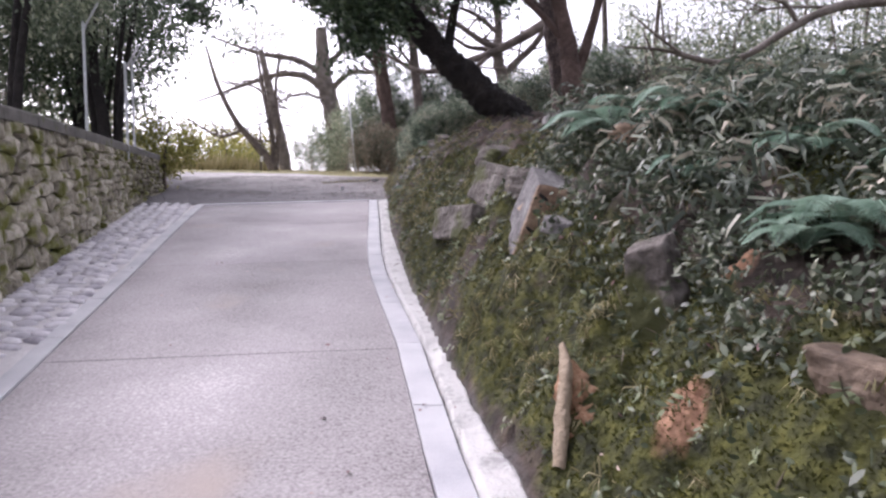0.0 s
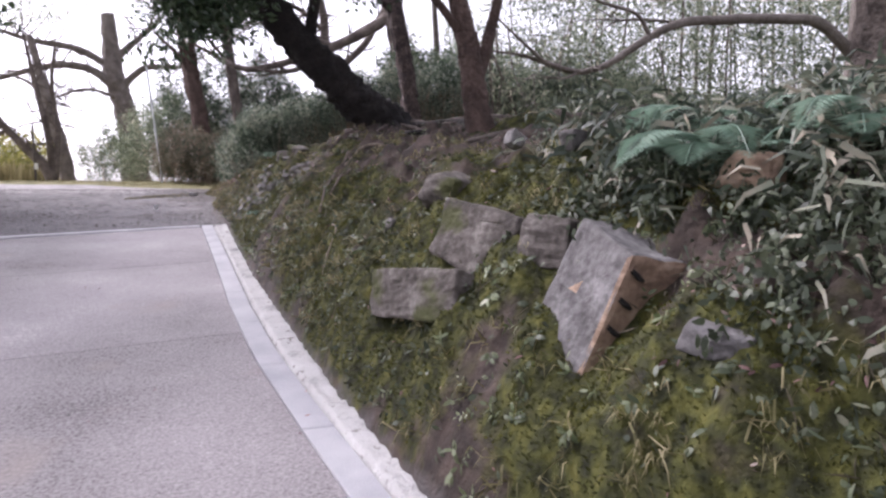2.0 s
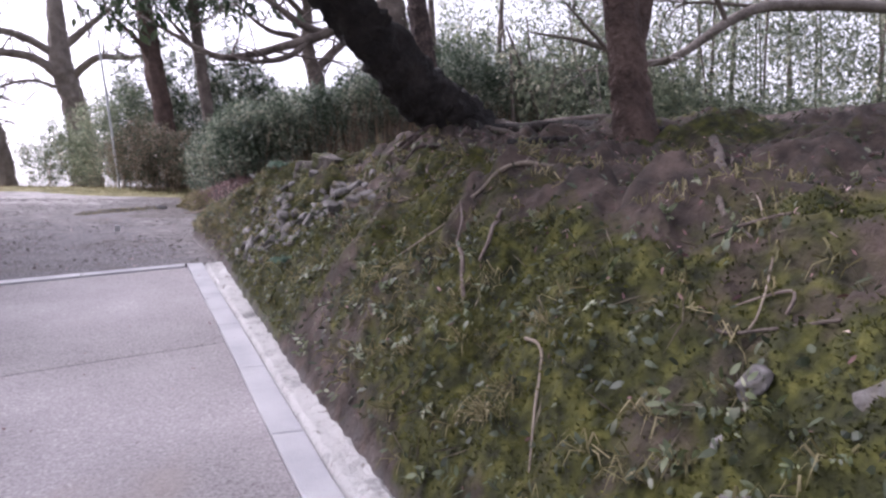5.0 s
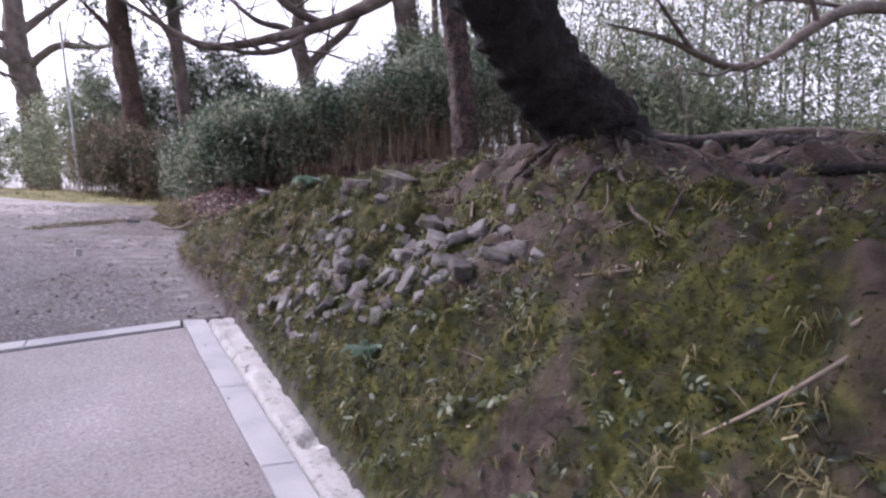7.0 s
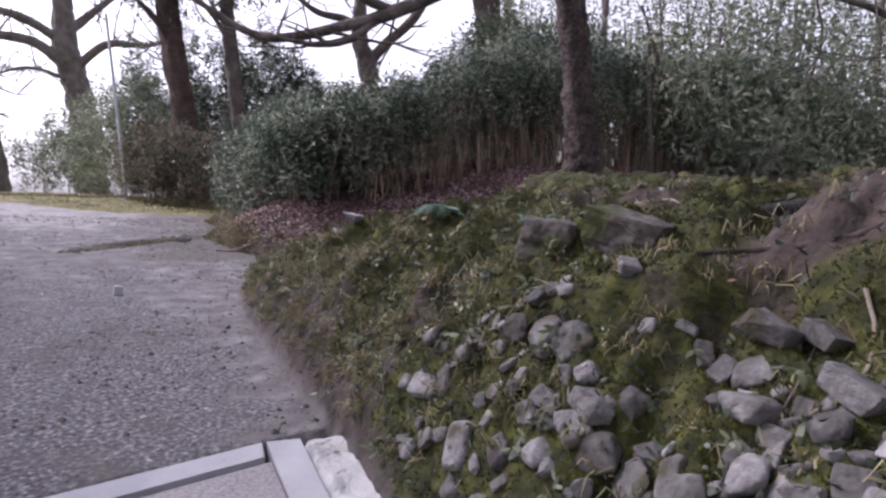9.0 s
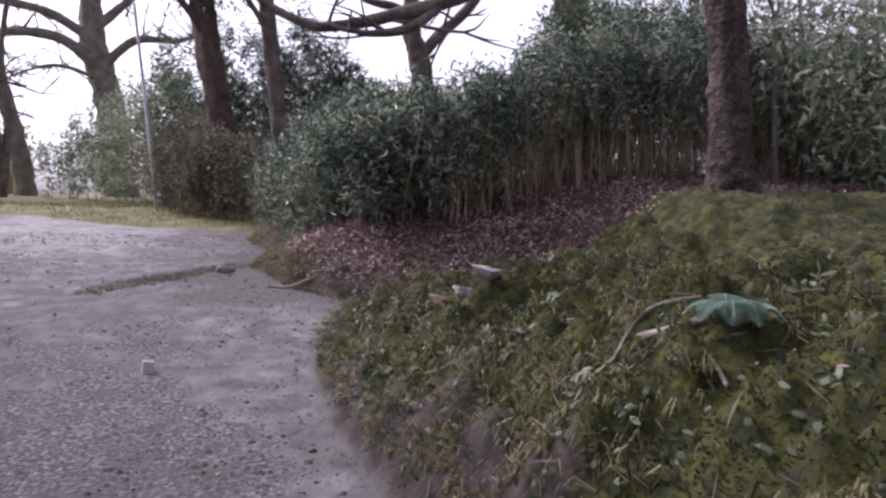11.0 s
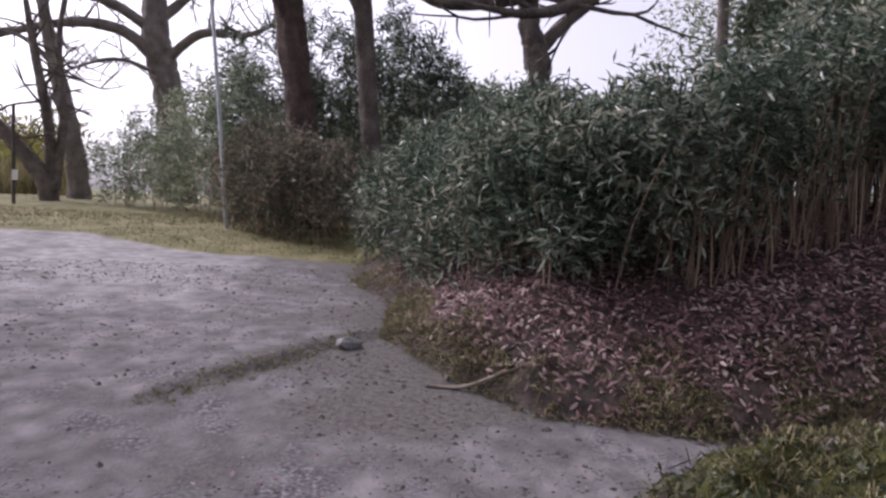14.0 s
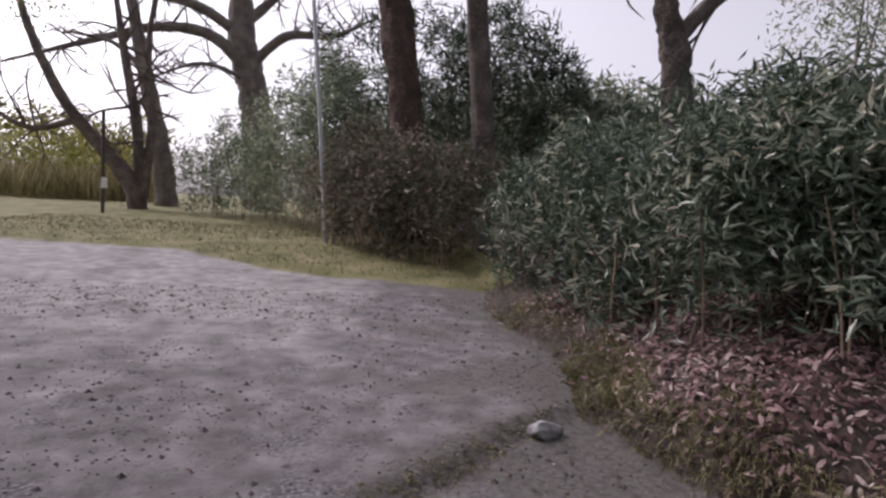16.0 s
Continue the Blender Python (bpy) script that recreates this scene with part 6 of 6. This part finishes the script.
# fallen leaves: thick on the bed, thin on the bank
x, y, z, nrm = scatter(90000, -1.7, 9, 16.4, 21.5, rng_c)
b = bed_in(x, y)
keep = (b > -0.05) & (rng_c.random(len(x)) < np.where(x < 3, 1.0, 0.4) * np.clip((b - 0.10) * 2.2, np.where(x > -0.9, 0.30, 0.08), 1))
x2, y2, z2, n2 = scatter(20000, -1.3, 3.5, 2.0, 16.4, rng_c)
d2 = mound_in(x2, y2)
k2 = (d2 > 0.1) & (rng_c.random(len(x2)) < 0.07 + 0.35 * np.exp(-((x2 - 1.2) ** 2 + (y2 - 9) ** 2 / 6)) + 0.8 * np.exp(-((x2 - 0.85) ** 2 + (y2 - 3.5) ** 2) / 0.06))
P = np.vstack([np.column_stack([x, y, z])[keep], np.column_stack([x2, y2, z2])[k2]])
N = np.vstack([nrm[keep], n2[k2]])
P = P + N * rng_c.uniform(0.003, 0.03, len(P))[:, None]
A = rng_c.normal(size=P.shape)
A = A - N * (A * N).sum(1)[:, None] * 0.7
size_ = np.where(np.arange(len(P)) < keep.sum(), rng_c.uniform(0.03, 0.085, len(P)), rng_c.uniform(0.015, 0.04, len(P)))
v, f = oval_leaves(P, A, size_, size_ * 0.36, 0.2, N + rng_c.normal(size=P.shape) * 0.4)
tagged(part_np("fallen_leaves", v, f, DEADLEAF), "brown and russet fallen leaves under the hedge", "leaf litter", kind="stuff")
# grass along the bed's edge and the verge
parts_ = [scatter(70000, -9, 1.5, 16.6, 29, rng_c), scatter(45000, -1.8, 1.8, 16.2, 20, rng_c)]
x, y, z, nrm = (np.concatenate(q) for q in zip(*parts_))
b, vg = bed_in(x, y), verge_in(x, y)
keep = ((b > -0.03) & (b < 0.7) & (fbm(x * 2.5, y * 2.5, 19, 3) > 0.40 + 0.35 * b)) | ((vg > 0.05) & (b < 0) & (rng_c.random(len(x)) < 0.5))
P = np.column_stack([x, y, z])[keep]
A = nrm[keep] + rng_c.normal(size=P.shape) * 0.6
v, f = blades(P, A, rng_c.uniform(0.03, 0.10, len(P)), rng_c.uniform(0.005, 0.010, len(P)), 0.7)
tagged(part_np("verge_grass", v, f, HANGGRASS), "thin olive grass on the verge and bed edge", "grass", kind="stuff")
# dry grass hanging over the front of the leaf bed
x, y, z, nrm = scatter(9000, -1.8, 2.2, 16.5, 21.5, rng_c)
b = bed_in(x, y)
keep = (b > 0.0) & (b < 0.42) & (rng_c.random(len(x)) < np.clip((fbm(x * 2.4, y * 2.4, 49, 3) - 0.34) * 4, 0, 0.9))
P = np.repeat(np.column_stack([x, y, z])[keep], 8, 0)
P = P + rng_c.normal(size=P.shape) * [0.03, 0.03, 0.004]
A = np.repeat(nrm[keep], 8, 0) * 0.5 + rng_c.normal(size=P.shape) * 0.5 + [-0.15, -0.25, 0.1]
v, f = blades(P, A, rng_c.uniform(0.04, 0.14, len(P)), rng_c.uniform(0.004, 0.009, len(P)), 1.3)
tagged(part_np("bed_edge_grass", v, f, HANGGRASS), "dry tan grass hanging over the leaf bed's edge", "grass", kind="stuff")
# tufts along the low earth step
x = rng_c.uniform(-3.3, -1.9, 170)
y = 18.80 + 0.85 * (x + 2.03) + rng_c.normal(size=170) * 0.08
x, y = x.repeat(7), y.repeat(7)
x, y = x + rng_c.normal(size=len(x)) * 0.03, y + rng_c.normal(size=len(x)) * 0.03
keep = fbm(x * 4, y * 4, 68, 2) > 0.42
P = np.column_stack([x, y, height(x, y)])[keep]
v, f = blades(P, rng_c.normal(size=P.shape) * [0.7, 0.7, 0.2] + [0, 0, 0.5], rng_c.uniform(0.015, 0.05, len(P)), 0.006, 0.8)
tagged(part_np("step_grass", v, f, HANGGRASS), "short worn grass along an earth step", "grass", kind="stuff")
# loose gravel on the court
x, y, z, nrm = scatter(30000, -7, 0.5, 11.6, 22.5, rng_c)
keep = (mound_in(x, y) < 0.05) & (bed_in(x, y) < 0.05) & (y > end_line(x) + 0.02) & (rng_c.random(len(x)) < np.clip((fbm(x * 1.1, y * 1.1, 33, 3) - 0.32) * 3.5, 0.05, 1))
x, y, z = x[keep], y[keep], z[keep]
octa = np.array([[1, 0, 0], [0, 1, 0], [-1, 0, 0], [0, -1, 0], [0, 0, 0.7], [0, 0, -0.5]], float)
of = np.array([[0, 1, 4], [1, 2, 4], [2, 3, 4], [3, 0, 4], [1, 0, 5], [2, 1, 5], [3, 2, 5], [0, 3, 5]])
s = rng_c.uniform(0.004, 0.013, len(x)) * np.where(rng_c.random(len(x)) < 0.10, 2.2, 1)
V = octa[None] * (s[:, None, None] * rng_c.uniform(0.6, 1.3, (len(x), 6, 1))) + np.column_stack([x, y, z])[:, None]
F = (np.arange(len(x))[:, None, None] * 6 + of[None]).reshape(-1, 3)
tagged(part_np("loose_gravel", V.reshape(-1, 3), F, PEBBLE), "loose grey gravel on the court", "gravel", kind="stuff")

# scattered dead leaves and crumbs on the court and ramp
x, y, z, nrm = scatter(1500, -6, 0.5, 2.0, 23, rng_c)
keep = (mound_in(x, y) < 0.0) & (bed_in(x, y) < 0.0) & (x > wall_x(y) + 0.1) & ((y > 11.5) | (rng_c.random(len(x)) < 0.25))
P = np.column_stack([x, y, z + 0.012])[keep]
A = rng_c.normal(size=P.shape) * [1, 1, 0.15]
v, f = oval_leaves(P, A, rng_c.uniform(0.012, 0.05, len(P)), rng_c.uniform(0.008, 0.024, len(P)), 0.2, np.tile([0, 0, 1.0], (len(P), 1)) + rng_c.normal(size=P.shape) * 0.25)
tagged(part_np("scattered_leaves", v, f, DEADLEAF), "a few dark dead leaves on the paving", "leaf litter", kind="stuff")
